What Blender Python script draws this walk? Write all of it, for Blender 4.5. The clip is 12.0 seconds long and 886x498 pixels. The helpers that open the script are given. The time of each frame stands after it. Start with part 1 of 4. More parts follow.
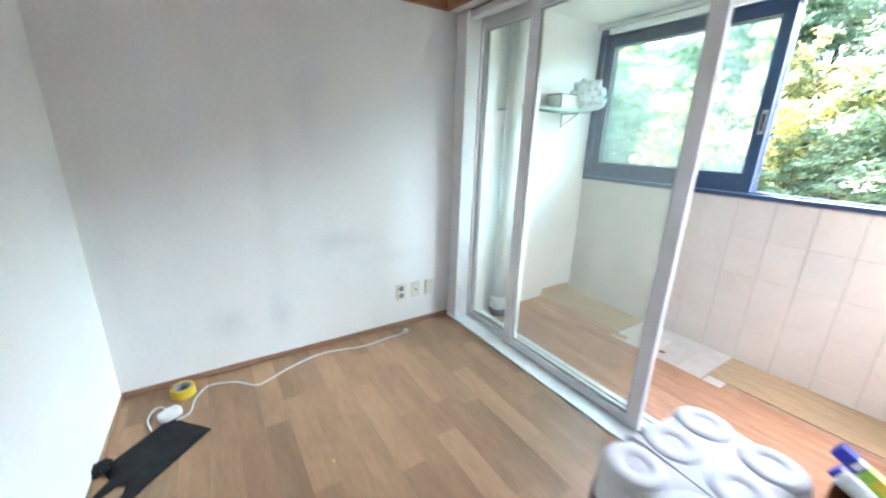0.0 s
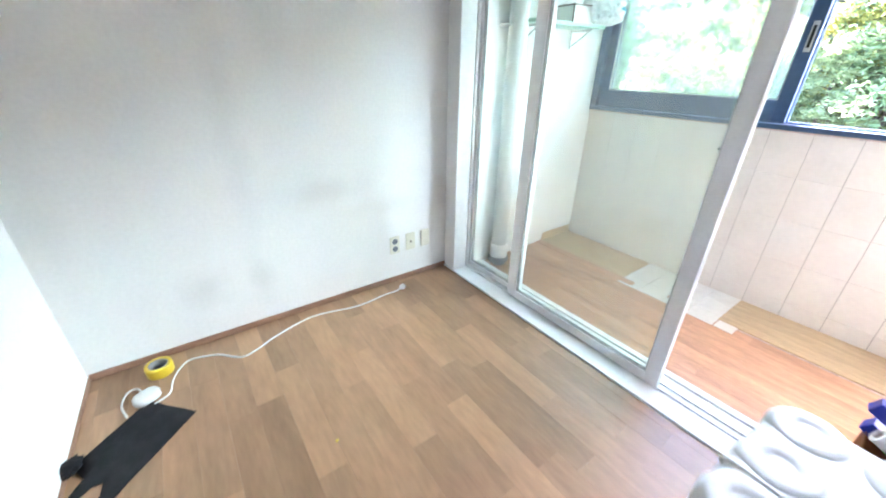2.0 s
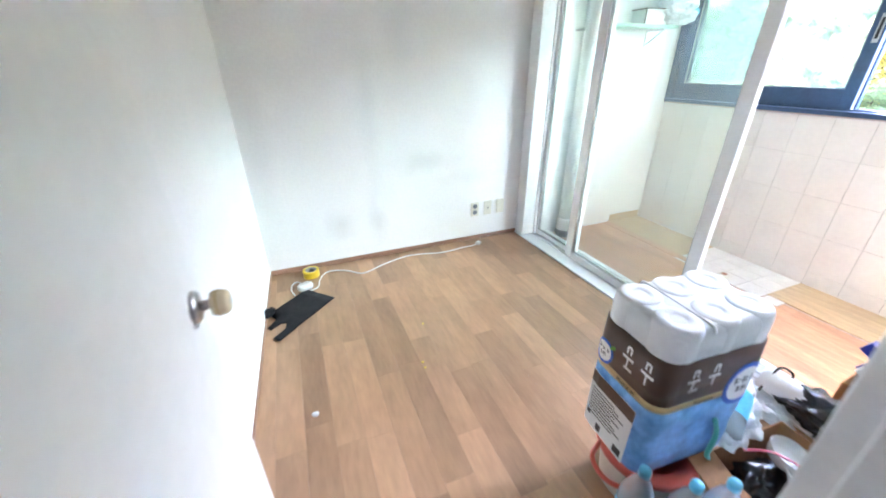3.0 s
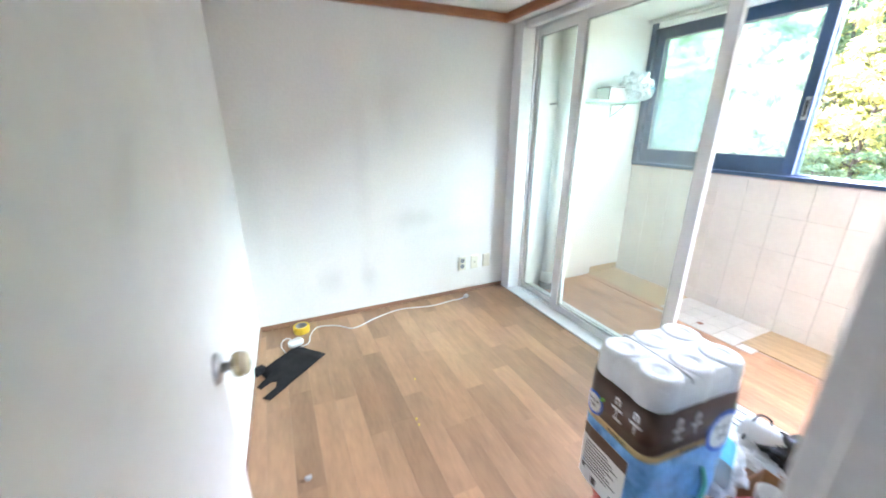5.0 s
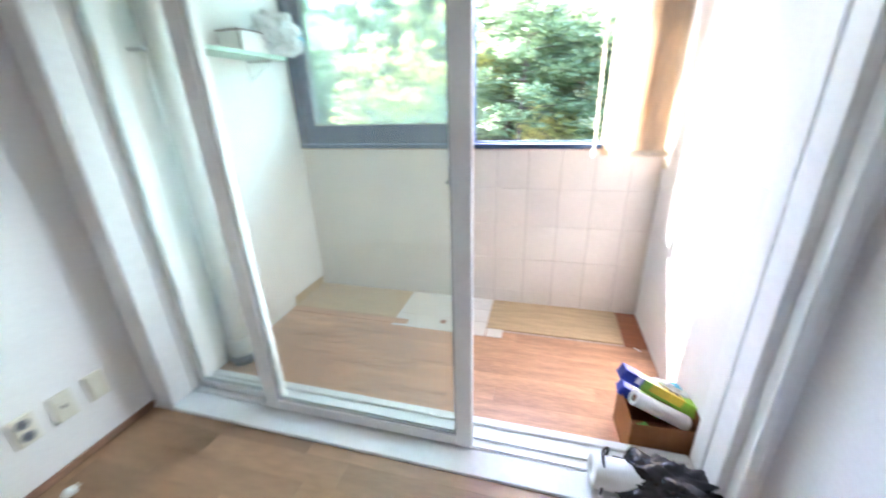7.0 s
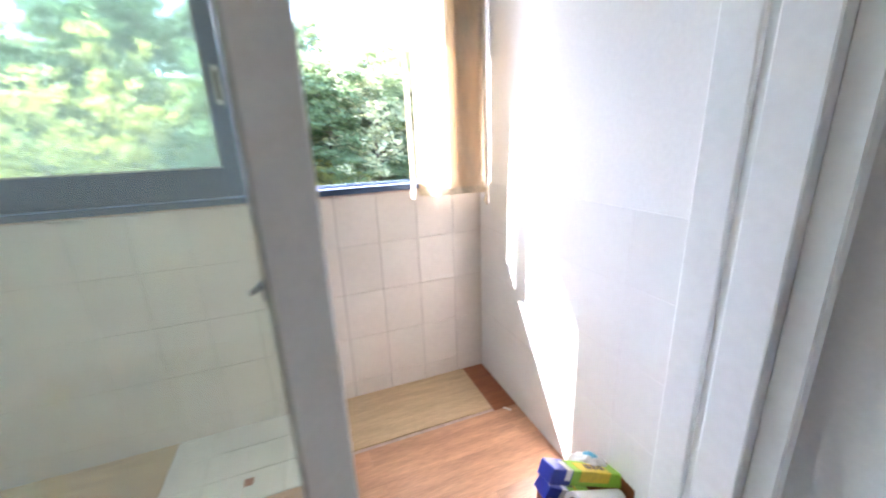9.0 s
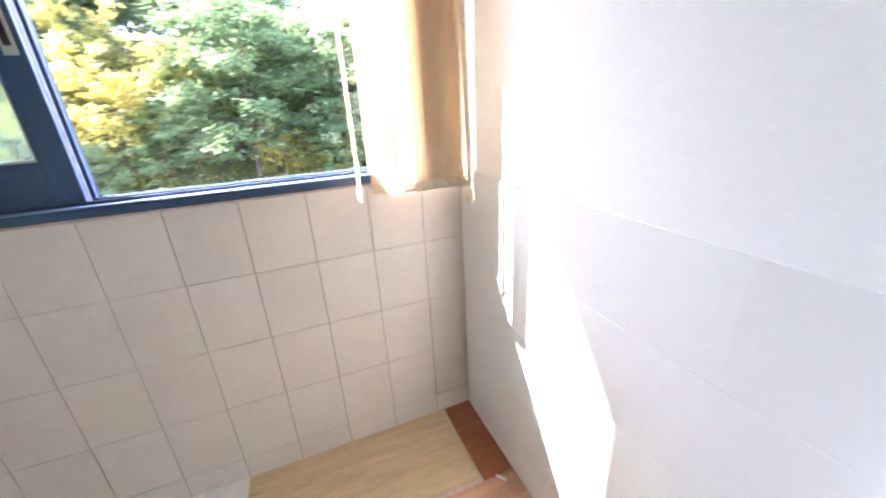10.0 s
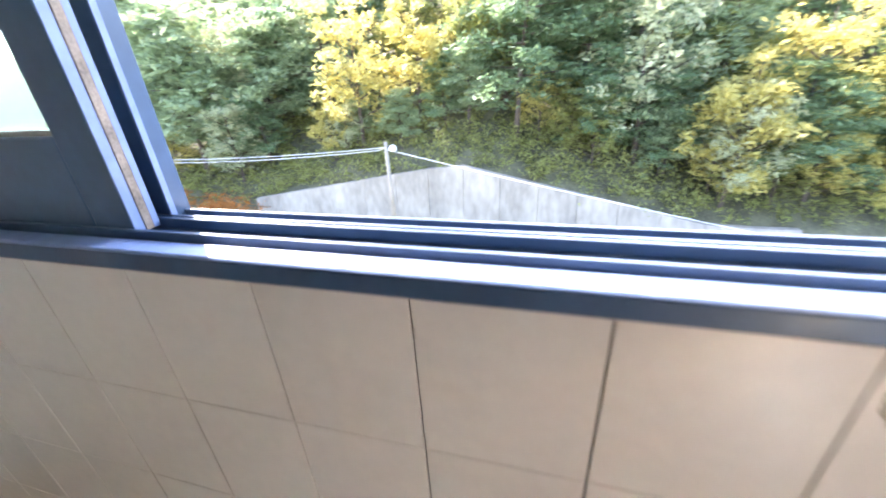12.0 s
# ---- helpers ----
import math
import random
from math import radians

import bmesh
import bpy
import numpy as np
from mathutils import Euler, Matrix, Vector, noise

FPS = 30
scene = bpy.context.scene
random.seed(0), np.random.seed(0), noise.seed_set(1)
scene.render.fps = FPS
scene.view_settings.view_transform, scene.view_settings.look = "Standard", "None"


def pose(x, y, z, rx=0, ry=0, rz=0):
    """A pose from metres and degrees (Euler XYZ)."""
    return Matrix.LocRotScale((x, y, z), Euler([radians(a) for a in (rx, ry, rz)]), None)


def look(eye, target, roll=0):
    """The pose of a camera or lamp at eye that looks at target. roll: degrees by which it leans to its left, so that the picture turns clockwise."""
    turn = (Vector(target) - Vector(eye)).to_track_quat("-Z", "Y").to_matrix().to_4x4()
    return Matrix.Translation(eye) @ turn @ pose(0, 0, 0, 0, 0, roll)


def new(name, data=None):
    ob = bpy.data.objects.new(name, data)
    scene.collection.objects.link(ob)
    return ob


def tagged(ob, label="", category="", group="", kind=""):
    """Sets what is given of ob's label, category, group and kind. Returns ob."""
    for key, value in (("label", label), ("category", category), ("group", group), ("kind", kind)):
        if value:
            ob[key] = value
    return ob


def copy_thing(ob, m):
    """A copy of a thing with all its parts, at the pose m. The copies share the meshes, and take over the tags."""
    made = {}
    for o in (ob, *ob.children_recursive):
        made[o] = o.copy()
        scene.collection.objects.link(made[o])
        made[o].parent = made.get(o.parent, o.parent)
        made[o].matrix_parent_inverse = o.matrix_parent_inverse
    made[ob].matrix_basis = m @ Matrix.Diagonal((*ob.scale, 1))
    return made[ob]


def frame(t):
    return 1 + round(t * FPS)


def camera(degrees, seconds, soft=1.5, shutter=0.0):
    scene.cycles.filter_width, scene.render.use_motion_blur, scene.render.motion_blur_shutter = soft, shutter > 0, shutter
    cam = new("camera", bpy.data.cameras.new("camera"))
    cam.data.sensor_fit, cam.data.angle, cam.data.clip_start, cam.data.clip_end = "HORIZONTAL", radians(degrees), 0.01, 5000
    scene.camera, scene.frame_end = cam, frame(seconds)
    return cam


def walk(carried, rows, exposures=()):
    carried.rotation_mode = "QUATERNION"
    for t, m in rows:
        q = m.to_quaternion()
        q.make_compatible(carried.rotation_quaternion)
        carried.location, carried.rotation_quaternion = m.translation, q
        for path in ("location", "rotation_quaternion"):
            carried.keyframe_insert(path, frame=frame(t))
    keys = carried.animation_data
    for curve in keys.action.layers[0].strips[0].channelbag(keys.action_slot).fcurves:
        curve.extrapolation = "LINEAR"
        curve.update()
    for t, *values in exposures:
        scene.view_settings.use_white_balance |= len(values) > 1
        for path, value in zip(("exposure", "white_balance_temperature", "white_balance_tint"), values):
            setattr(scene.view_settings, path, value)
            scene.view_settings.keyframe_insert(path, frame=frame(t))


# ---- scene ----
cam = camera(100.3, 12.0, 1.8, 0.5)
PATH = [
    (0, (-1.539, -2.229, 1.343), (-0.496, -0.623, 0.766), 1.8),
    (0.5, (-1.508, -1.963, 1.36), (-0.539, -0.318, 0.764), -0.9),
    (1, (-1.396, -1.907, 1.353), (-0.3, -0.367, 0.7), 1.0),
    (1.5, (-1.404, -1.879, 1.339), (-0.379, -0.362, 0.534), 1.8),
    (2, (-1.463, -1.954, 1.323), (-0.413, -0.502, 0.436), 1.0),
    (2.5, (-1.589, -2.287, 1.29), (-0.869, -0.63, 0.431), -0.6),
    (3, (-1.741, -2.574, 1.324), (-1.083, -0.906, 0.437), -0.6),
    (3.2, (-1.791, -2.64, 1.33), (-1.072, -0.981, 0.474), -0.5),
    (4.8, (-1.866, -2.77, 1.425), (-1.082, -1.025, 0.839), -0.4),
    (5, (-1.815, -2.628, 1.392), (-1.031, -0.902, 0.754), -0.0),
    (5.5, (-1.633, -2.312, 1.366), (-0.898, -0.575, 0.7), -0.4),
    (6, (-1.496, -1.957, 1.372), (-0.459, -0.388, 0.693), -1.1),
    (6.5, (-1.219, -1.842, 1.344), (0.353, -0.773, 0.72), -1.5),
    (7, (-1.002, -1.726, 1.31), (0.788, -1.228, 0.57), -1.8),
    (7.2, (-0.949, -1.691, 1.269), (0.891, -1.434, 0.529), -1.9),
    (8.8, (-0.457, -1.471, 1.233), (1.388, -1.929, 0.613), -5.9),
    (9, (-0.363, -1.507, 1.242), (1.439, -2.172, 0.686), -2.4),
    (9.5, (-0.11, -1.644, 1.239), (1.536, -2.519, 0.514), -4.7),
    (10, (0.149, -1.812, 1.254), (1.891, -2.481, 0.535), -3.3),
    (10.5, (0.418, -1.845, 1.268), (2.249, -2.044, 0.489), -2.6),
    (11, (0.754, -1.781, 1.223), (2.568, -1.62, 0.397), -3.0),
    (11.5, (0.958, -1.775, 1.207), (2.752, -1.503, 0.366), -2.8),
    (12, (1.128, -1.761, 1.218), (2.86, -1.256, 0.354), -3.5),
]
walk(cam, [(t, look(e, g, r)) for t, e, g, r in PATH],
     [(0, 4.64, 5750, 20), (1, 4.75, 5750, 20), (2, 4.91, 5800, 20), (3, 5.06, 5800, 20.5), (5, 5.09, 5850, 20.5), (6, 4.77, 5800, 21), (7, 4.50, 5850, 22), (9, 3.98, 6100, 22), (9.5, 3.94, 6150, 21.5), (10.5, 3.68, 6350, 20.5), (12, 3.44, 6350, 20)])

# ---- world, sun and sky ----
SUN_WAY = Vector((0.80, 1.0, 1.20)).normalized()
world = bpy.data.worlds.new("sky")
scene.world = world
world.use_nodes = True
wn = world.node_tree.nodes
wl = world.node_tree.links
sky = wn.new("ShaderNodeTexSky")
sky.sky_type = "NISHITA"
sky.sun_disc = False
sky.sun_elevation = math.asin(SUN_WAY.z)
sky.sun_rotation = math.atan2(SUN_WAY.x, SUN_WAY.y)
wl.new(sky.outputs[0], wn["Background"].inputs[0])
wn["Background"].inputs[1].default_value = 0.15
sun_data = bpy.data.lights.new("sun", "SUN")
sun_data.energy = 4.2
sun_data.angle = radians(0.53)
sun_data.color = (1.0, 0.95, 0.86)
sun = new("sun", sun_data)
sun.matrix_world = look(SUN_WAY * 30, (0, 0, 0))

# added area lamp before the window, stands in for open sky to brighten the room
sky_lamp = bpy.data.lights.new("sky_fill", "AREA")
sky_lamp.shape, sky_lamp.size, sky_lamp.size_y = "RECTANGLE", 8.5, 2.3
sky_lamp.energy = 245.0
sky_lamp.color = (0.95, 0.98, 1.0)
new("sky_fill", sky_lamp).matrix_world = look((9.0, -3.9, 5.4), (0.6, -1.3, 1.5))

# ---- materials ----
def nodes_of(name):
    m = bpy.data.materials.new(name)
    m.use_nodes = True
    return m, m.node_tree.nodes, m.node_tree.links, m.node_tree.nodes["Principled BSDF"]


def mat(name, color, rough=0.5, metal=0.0, var=0.12, scale=5.0, fine=90.0, bump=0.05, stretch=(1, 1, 1), spec=0.5, rand=0.0,
        island=False, coat=0.0, translucent=0.0, dark=None):
    """Coloured surface with broad and fine variation, small relief, and a shift from piece to piece."""
    m, n, l, b = nodes_of(name)
    co = n.new("ShaderNodeTexCoord")
    mp = n.new("ShaderNodeMapping")
    mp.inputs["Scale"].default_value = stretch
    l.new(co.outputs["Object"], mp.inputs[0])
    vec = mp.outputs[0]
    if rand or island:
        if island:
            src = n.new("ShaderNodeNewGeometry").outputs["Random Per Island"]
        else:
            src = n.new("ShaderNodeObjectInfo").outputs["Random"]
        mul = n.new("ShaderNodeMath")
        mul.operation = "MULTIPLY"
        mul.inputs[1].default_value = 37.0
        l.new(src, mul.inputs[0])
        add = n.new("ShaderNodeVectorMath")
        l.new(vec, add.inputs[0])
        l.new(mul.outputs[0], add.inputs[1])
        vec = add.outputs[0]
    big = n.new("ShaderNodeTexNoise")
    big.inputs["Scale"].default_value = scale
    big.inputs["Detail"].default_value = 4
    small = n.new("ShaderNodeTexNoise")
    small.inputs["Scale"].default_value = fine
    small.inputs["Detail"].default_value = 3
    l.new(vec, big.inputs["Vector"])
    l.new(vec, small.inputs["Vector"])
    mix = n.new("ShaderNodeMix")
    mix.inputs[0].default_value = 0.4
    l.new(big.outputs["Fac"], mix.inputs[2])
    l.new(small.outputs["Fac"], mix.inputs[3])
    ramp = n.new("ShaderNodeValToRGB")
    lo = dark or tuple(c * (1 - 2.2 * var) for c in color)
    hi = tuple(min(1, c * (1 + 1.4 * var)) for c in color)
    ramp.color_ramp.elements[0].position, ramp.color_ramp.elements[1].position = 0.3, 0.7
    ramp.color_ramp.elements[0].color = (*lo, 1)
    ramp.color_ramp.elements[1].color = (*hi, 1)
    l.new(mix.outputs[0], ramp.inputs[0])
    out = ramp.outputs[0]
    if rand:
        mr = n.new("ShaderNodeMapRange")
        mr.inputs[3].default_value, mr.inputs[4].default_value = 1 - rand, 1 + rand
        l.new(src, mr.inputs[0])
        hsv = n.new("ShaderNodeHueSaturation")
        l.new(out, hsv.inputs["Color"])
        l.new(mr.outputs[0], hsv.inputs["Value"])
        out = hsv.outputs[0]
    l.new(out, b.inputs["Base Color"])
    b.inputs["Roughness"].default_value = rough
    b.inputs["Metallic"].default_value = metal
    b.inputs["Specular IOR Level"].default_value = spec
    b.inputs["Coat Weight"].default_value = coat
    b.inputs["Coat Roughness"].default_value = 0.15
    if bump:
        bp = n.new("ShaderNodeBump")
        bp.inputs["Strength"].default_value = bump
        bp.inputs["Distance"].default_value = 0.01
        l.new(mix.outputs[0], bp.inputs["Height"])
        l.new(bp.outputs[0], b.inputs["Normal"])
    if translucent:
        tr = n.new("ShaderNodeBsdfTranslucent")
        l.new(out, tr.inputs[0])
        ms = n.new("ShaderNodeMixShader")
        ms.inputs[0].default_value = translucent
        l.new(b.outputs[0], ms.inputs[1])
        l.new(tr.outputs[0], ms.inputs[2])
        l.new(ms.outputs[0], n["Material Output"].inputs[0])
    return m


def stained_wall(name, spots):
    """White emulsion with soft grey smudges at the given places (x, z, half width, half height, depth)."""
    m = mat(name, (0.84, 0.83, 0.81), 0.85, var=0.035, scale=1.3, fine=60, bump=0.06, spec=0.2)
    n, l = m.node_tree.nodes, m.node_tree.links
    b = n["Principled BSDF"]
    out = b.inputs["Base Color"].links[0].from_socket
    co = n["Texture Coordinate"].outputs["Object"]
    rough = n.new("ShaderNodeTexNoise")
    rough.inputs["Scale"].default_value = 6
    rough.inputs["Detail"].default_value = 5
    l.new(co, rough.inputs["Vector"])
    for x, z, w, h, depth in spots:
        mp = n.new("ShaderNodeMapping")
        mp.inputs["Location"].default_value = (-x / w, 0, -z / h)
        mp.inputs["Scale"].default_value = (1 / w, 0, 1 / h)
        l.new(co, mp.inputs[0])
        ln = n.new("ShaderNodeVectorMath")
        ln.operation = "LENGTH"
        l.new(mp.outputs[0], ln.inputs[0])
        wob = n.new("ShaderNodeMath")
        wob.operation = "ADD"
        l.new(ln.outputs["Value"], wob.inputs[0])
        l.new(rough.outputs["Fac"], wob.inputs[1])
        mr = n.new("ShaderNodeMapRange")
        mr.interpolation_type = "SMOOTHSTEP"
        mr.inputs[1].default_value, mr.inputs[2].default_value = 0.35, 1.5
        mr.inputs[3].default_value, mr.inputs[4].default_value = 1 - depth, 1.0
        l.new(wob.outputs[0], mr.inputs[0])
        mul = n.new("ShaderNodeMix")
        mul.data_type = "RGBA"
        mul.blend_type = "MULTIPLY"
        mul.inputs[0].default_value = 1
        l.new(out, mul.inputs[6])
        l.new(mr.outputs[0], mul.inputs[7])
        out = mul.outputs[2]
    l.new(out, b.inputs["Base Color"])
    return m


def clear_glass(name, tint, gloss=1.0):
    m, n, l, b = nodes_of(name)
    n.remove(b)
    tr = n.new("ShaderNodeBsdfTransparent")
    tr.inputs[0].default_value = (*tint, 1)
    gl = n.new("ShaderNodeBsdfGlossy")
    gl.inputs["Roughness"].default_value = 0.03
    fr = n.new("ShaderNodeLayerWeight")
    fr.inputs[0].default_value = 0.5
    pw = n.new("ShaderNodeMath")
    pw.operation = "POWER"
    pw.inputs[1].default_value = 4.0
    l.new(fr.outputs["Facing"], pw.inputs[0])
    ml = n.new("ShaderNodeMath")
    ml.operation = "MULTIPLY_ADD"
    ml.inputs[1].default_value, ml.inputs[2].default_value = 0.45 * gloss, 0.035 * gloss
    l.new(pw.outputs[0], ml.inputs[0])
    ms = n.new("ShaderNodeMixShader")
    l.new(ml.outputs[0], ms.inputs[0])
    l.new(tr.outputs[0], ms.inputs[1])
    l.new(gl.outputs[0], ms.inputs[2])
    # dirt on the pane plus a pale veil imitating reflection haze
    pale_veil = n.new("ShaderNodeBsdfDiffuse")
    pale_veil.inputs[0].default_value = (0.75, 0.79, 0.75, 1)
    glow = n.new("ShaderNodeBsdfTranslucent")
    glow.inputs[0].default_value = (0.75, 0.80, 0.75, 1)
    dirt_veil = n.new("ShaderNodeMixShader")
    dirt_veil.inputs[0].default_value = 0.25
    l.new(pale_veil.outputs[0], dirt_veil.inputs[1])
    l.new(glow.outputs[0], dirt_veil.inputs[2])
    film = n.new("ShaderNodeTexNoise")
    film.inputs["Scale"].default_value = 3.0
    film.inputs["Detail"].default_value = 6
    amount = n.new("ShaderNodeMapRange")
    amount.inputs[1].default_value, amount.inputs[2].default_value = 0.3, 0.75
    amount.inputs[3].default_value, amount.inputs[4].default_value = 0.05, 0.09
    l.new(film.outputs["Fac"], amount.inputs[0])
    haze = n.new("ShaderNodeMixShader")
    l.new(amount.outputs[0], haze.inputs[0])
    l.new(ms.outputs[0], haze.inputs[1])
    l.new(dirt_veil.outputs[0], haze.inputs[2])
    l.new(haze.outputs[0], n["Material Output"].inputs[0])
    return m


def frosted_glass(name, tint):
    m, n, l, b = nodes_of(name)
    n.remove(b)
    rf = n.new("ShaderNodeBsdfRefraction")
    rf.inputs["Color"].default_value = (*tint, 1)
    rf.inputs["Roughness"].default_value = 0.06
    rf.inputs["IOR"].default_value = 1.15
    df = n.new("ShaderNodeBsdfTranslucent")
    df.inputs[0].default_value = (*tint, 1)
    ms = n.new("ShaderNodeMixShader")
    ms.inputs[0].default_value = 0.02
    l.new(rf.outputs[0], ms.inputs[1])
    l.new(df.outputs[0], ms.inputs[2])
    gl = n.new("ShaderNodeBsdfGlossy")
    gl.inputs["Roughness"].default_value = 0.08
    fr = n.new("ShaderNodeLayerWeight")
    pw = n.new("ShaderNodeMath")
    pw.operation = "MULTIPLY_ADD"
    pw.inputs[1].default_value, pw.inputs[2].default_value = 0.15, 0.02
    l.new(fr.outputs["Facing"], pw.inputs[0])
    m2 = n.new("ShaderNodeMixShader")
    l.new(pw.outputs[0], m2.inputs[0])
    l.new(ms.outputs[0], m2.inputs[1])
    l.new(gl.outputs[0], m2.inputs[2])
    l.new(m2.outputs[0], n["Material Output"].inputs[0])
    return m


WALL = mat("white_wall_paint", (0.86, 0.85, 0.835), 0.85, var=0.03, scale=1.5, fine=70, bump=0.05, spec=0.2)
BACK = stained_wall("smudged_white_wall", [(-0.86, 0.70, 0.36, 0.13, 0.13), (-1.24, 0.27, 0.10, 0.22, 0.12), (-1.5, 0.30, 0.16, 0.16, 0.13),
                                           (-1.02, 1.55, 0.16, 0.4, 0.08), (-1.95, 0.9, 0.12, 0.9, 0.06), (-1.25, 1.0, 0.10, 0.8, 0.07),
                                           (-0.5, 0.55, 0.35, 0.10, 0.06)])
CEIL = mat("white_ceiling_paper", (0.84, 0.835, 0.82), 0.9, var=0.03, scale=3, fine=130, bump=0.1, spec=0.15)
PAINT = mat("white_gloss_paint", (0.84, 0.835, 0.82), 0.38, var=0.035, scale=3, fine=40, bump=0.04)
DOORPAINT = mat("white_door_paint", (0.83, 0.825, 0.805), 0.33, var=0.03, scale=2, fine=25, bump=0.06)
ALU = mat("white_coated_aluminium", (0.84, 0.84, 0.825), 0.35, var=0.03, scale=4, fine=80, bump=0.01)
BLUE = mat("blue_painted_steel", (0.032, 0.068, 0.135), 0.42, var=0.12, scale=6, fine=50, bump=0.03)
# paler copy of the blue paint, with the light on its edges in the colour
BLUELIT = mat("sunlit_blue_paint", (0.17, 0.25, 0.45), 0.45, var=0.12, scale=9, fine=60, bump=0.05)
BRUSH = mat("grey_weather_strip", (0.22, 0.19, 0.16), 0.9, var=0.25, scale=30, fine=300, bump=0.3)
OAK = mat("oak_print_vinyl", (0.41, 0.240, 0.132), 0.36, var=0.11, scale=3, fine=16, bump=0.01, stretch=(3.6, 0.75, 1), rand=0.20, spec=0.5)
BEAD = mat("grey_rubber_bead", (0.42, 0.42, 0.40), 0.7, var=0.1)
OAKBASE = mat("vinyl_joint", (0.24, 0.13, 0.07), 0.6, var=0.1)
ORANGE = mat("orange_wood_vinyl", (0.55, 0.305, 0.18), 0.3, var=0.16, scale=3, fine=24, bump=0.015, stretch=(7, 0.9, 1), rand=0.10)
PALEMAT = mat("pale_wood_vinyl", (0.56, 0.41, 0.24), 0.42, var=0.13, scale=4, fine=30, bump=0.02, stretch=(7, 0.9, 1))
DARKWOOD = mat("red_brown_vinyl", (0.33, 0.115, 0.05), 0.4, var=0.15, scale=4, fine=30, bump=0.02, stretch=(7, 0.9, 1))
SKIRT = mat("brown_skirting_vinyl", (0.34, 0.19, 0.12), 0.45, var=0.15, scale=6, fine=40, stretch=(1, 1, 6))
MOULD = mat("reddish_brown_wood", (0.36, 0.15, 0.075), 0.4, var=0.16, scale=8, fine=60, stretch=(1, 1, 6))
TILE = mat("cream_wall_tile", (0.66, 0.60, 0.535), 0.3, var=0.03, scale=5, fine=40, bump=0.015, rand=0.025)
GROUT = mat("tile_grout", (0.25, 0.21, 0.17), 0.9, var=0.15, scale=12, fine=150, bump=0.1)
TILEPAINT = mat("white_painted_tile", (0.80, 0.79, 0.775), 0.45, var=0.015, scale=5, fine=40, bump=0.02, rand=0.004)
FLOORTILE = mat("white_floor_tile", (0.74, 0.72, 0.69), 0.4, var=0.05, scale=8, fine=60, bump=0.02, rand=0.04)
CEMENT = mat("pinkish_cement", (0.54, 0.41, 0.345), 0.9, var=0.15, scale=20, fine=160, bump=0.2)
PLASTIC = mat("ivory_plastic", (0.72, 0.69, 0.58), 0.35, var=0.03, scale=20, bump=0.0)
WHITEPL = mat("white_plastic", (0.78, 0.78, 0.77), 0.35, var=0.03, scale=20, bump=0.0)
BLACK = mat("black_nonwoven_cloth", (0.017, 0.017, 0.019), 0.8, var=0.25, scale=14, fine=260, bump=0.3, spec=0.25)
DARKHOLE = mat("dark_hole", (0.02, 0.018, 0.016), 0.8)
YELLOW = mat("yellow_tape", (0.72, 0.50, 0.03), 0.35, var=0.08)
CARDTUBE = mat("tape_core_card", (0.30, 0.30, 0.30), 0.8)
BRASS = mat("worn_brass", (0.55, 0.42, 0.20), 0.3, metal=0.9)
IVORY = mat("ivory_knob", (0.70, 0.60, 0.40), 0.25, var=0.05)
STEEL = mat("brushed_steel", (0.55, 0.55, 0.54), 0.3, metal=1.0)
GREYPL = mat("grey_pvc", (0.20, 0.22, 0.25), 0.5)
PIPEWHITE = mat("white_pvc_pipe", (0.76, 0.76, 0.74), 0.4, var=0.04, scale=3)
MINT = mat("mint_shelf_laminate", (0.42, 0.66, 0.54), 0.4, var=0.06)
PANE = clear_glass("clear_window_glass", (0.90, 0.945, 0.885))
FROST = frosted_glass("frosted_green_glass", (0.82, 0.90, 0.88))
BLIND = mat("beige_blind_fabric", (0.80, 0.70, 0.56), 0.85, var=0.06, scale=30, fine=300, bump=0.15, stretch=(1, 1, 0.3), translucent=0.45)
CONC = mat("stained_concrete", (0.36, 0.31, 0.25), 0.9, var=0.22, scale=0.35, fine=2.5, bump=0.2, stretch=(1, 1, 0.4))
CORD = mat("cream_cord", (0.70, 0.62, 0.48), 0.8, var=0.15, scale=60)


# ---- shaping helpers ----
def box(bm, x0, x1, y0, y1, z0, z1, bevel=0.0, seg=1):
    v = bmesh.ops.create_cube(bm, size=1.0, matrix=Matrix.Translation(((x0 + x1) / 2, (y0 + y1) / 2, (z0 + z1) / 2))
                              @ Matrix.Diagonal((x1 - x0, y1 - y0, z1 - z0, 1)))["verts"]
    if bevel:
        e = {e for w in v for e in w.link_edges}
        bmesh.ops.bevel(bm, geom=list(e), offset=bevel, segments=seg, affect="EDGES", profile=0.5)
    return bm


def boxed(x0, x1, y0, y1, z0, z1, bevel=0.0, seg=1):
    return box(bmesh.new(), x0, x1, y0, y1, z0, z1, bevel, seg)


def lathe(bm, profile, seg=24, at=(0, 0, 0), turn=None, caps=True):
    """Turns a profile of (radius, height) round z."""
    m = Matrix.Translation(at) @ (turn or Matrix())
    rings = []
    for r, h in profile:
        rings.append([bm.verts.new(m @ Vector((r * math.cos(a), r * math.sin(a), h))) for a in (2 * math.pi * k / seg for k in range(seg))])
    for a, b in zip(rings, rings[1:]):
        for k in range(seg):
            bm.faces.new((a[k], a[(k + 1) % seg], b[(k + 1) % seg], b[k]))
    if caps:
        bm.faces.new(rings[0][::-1])
        bm.faces.new(rings[-1])
    return bm


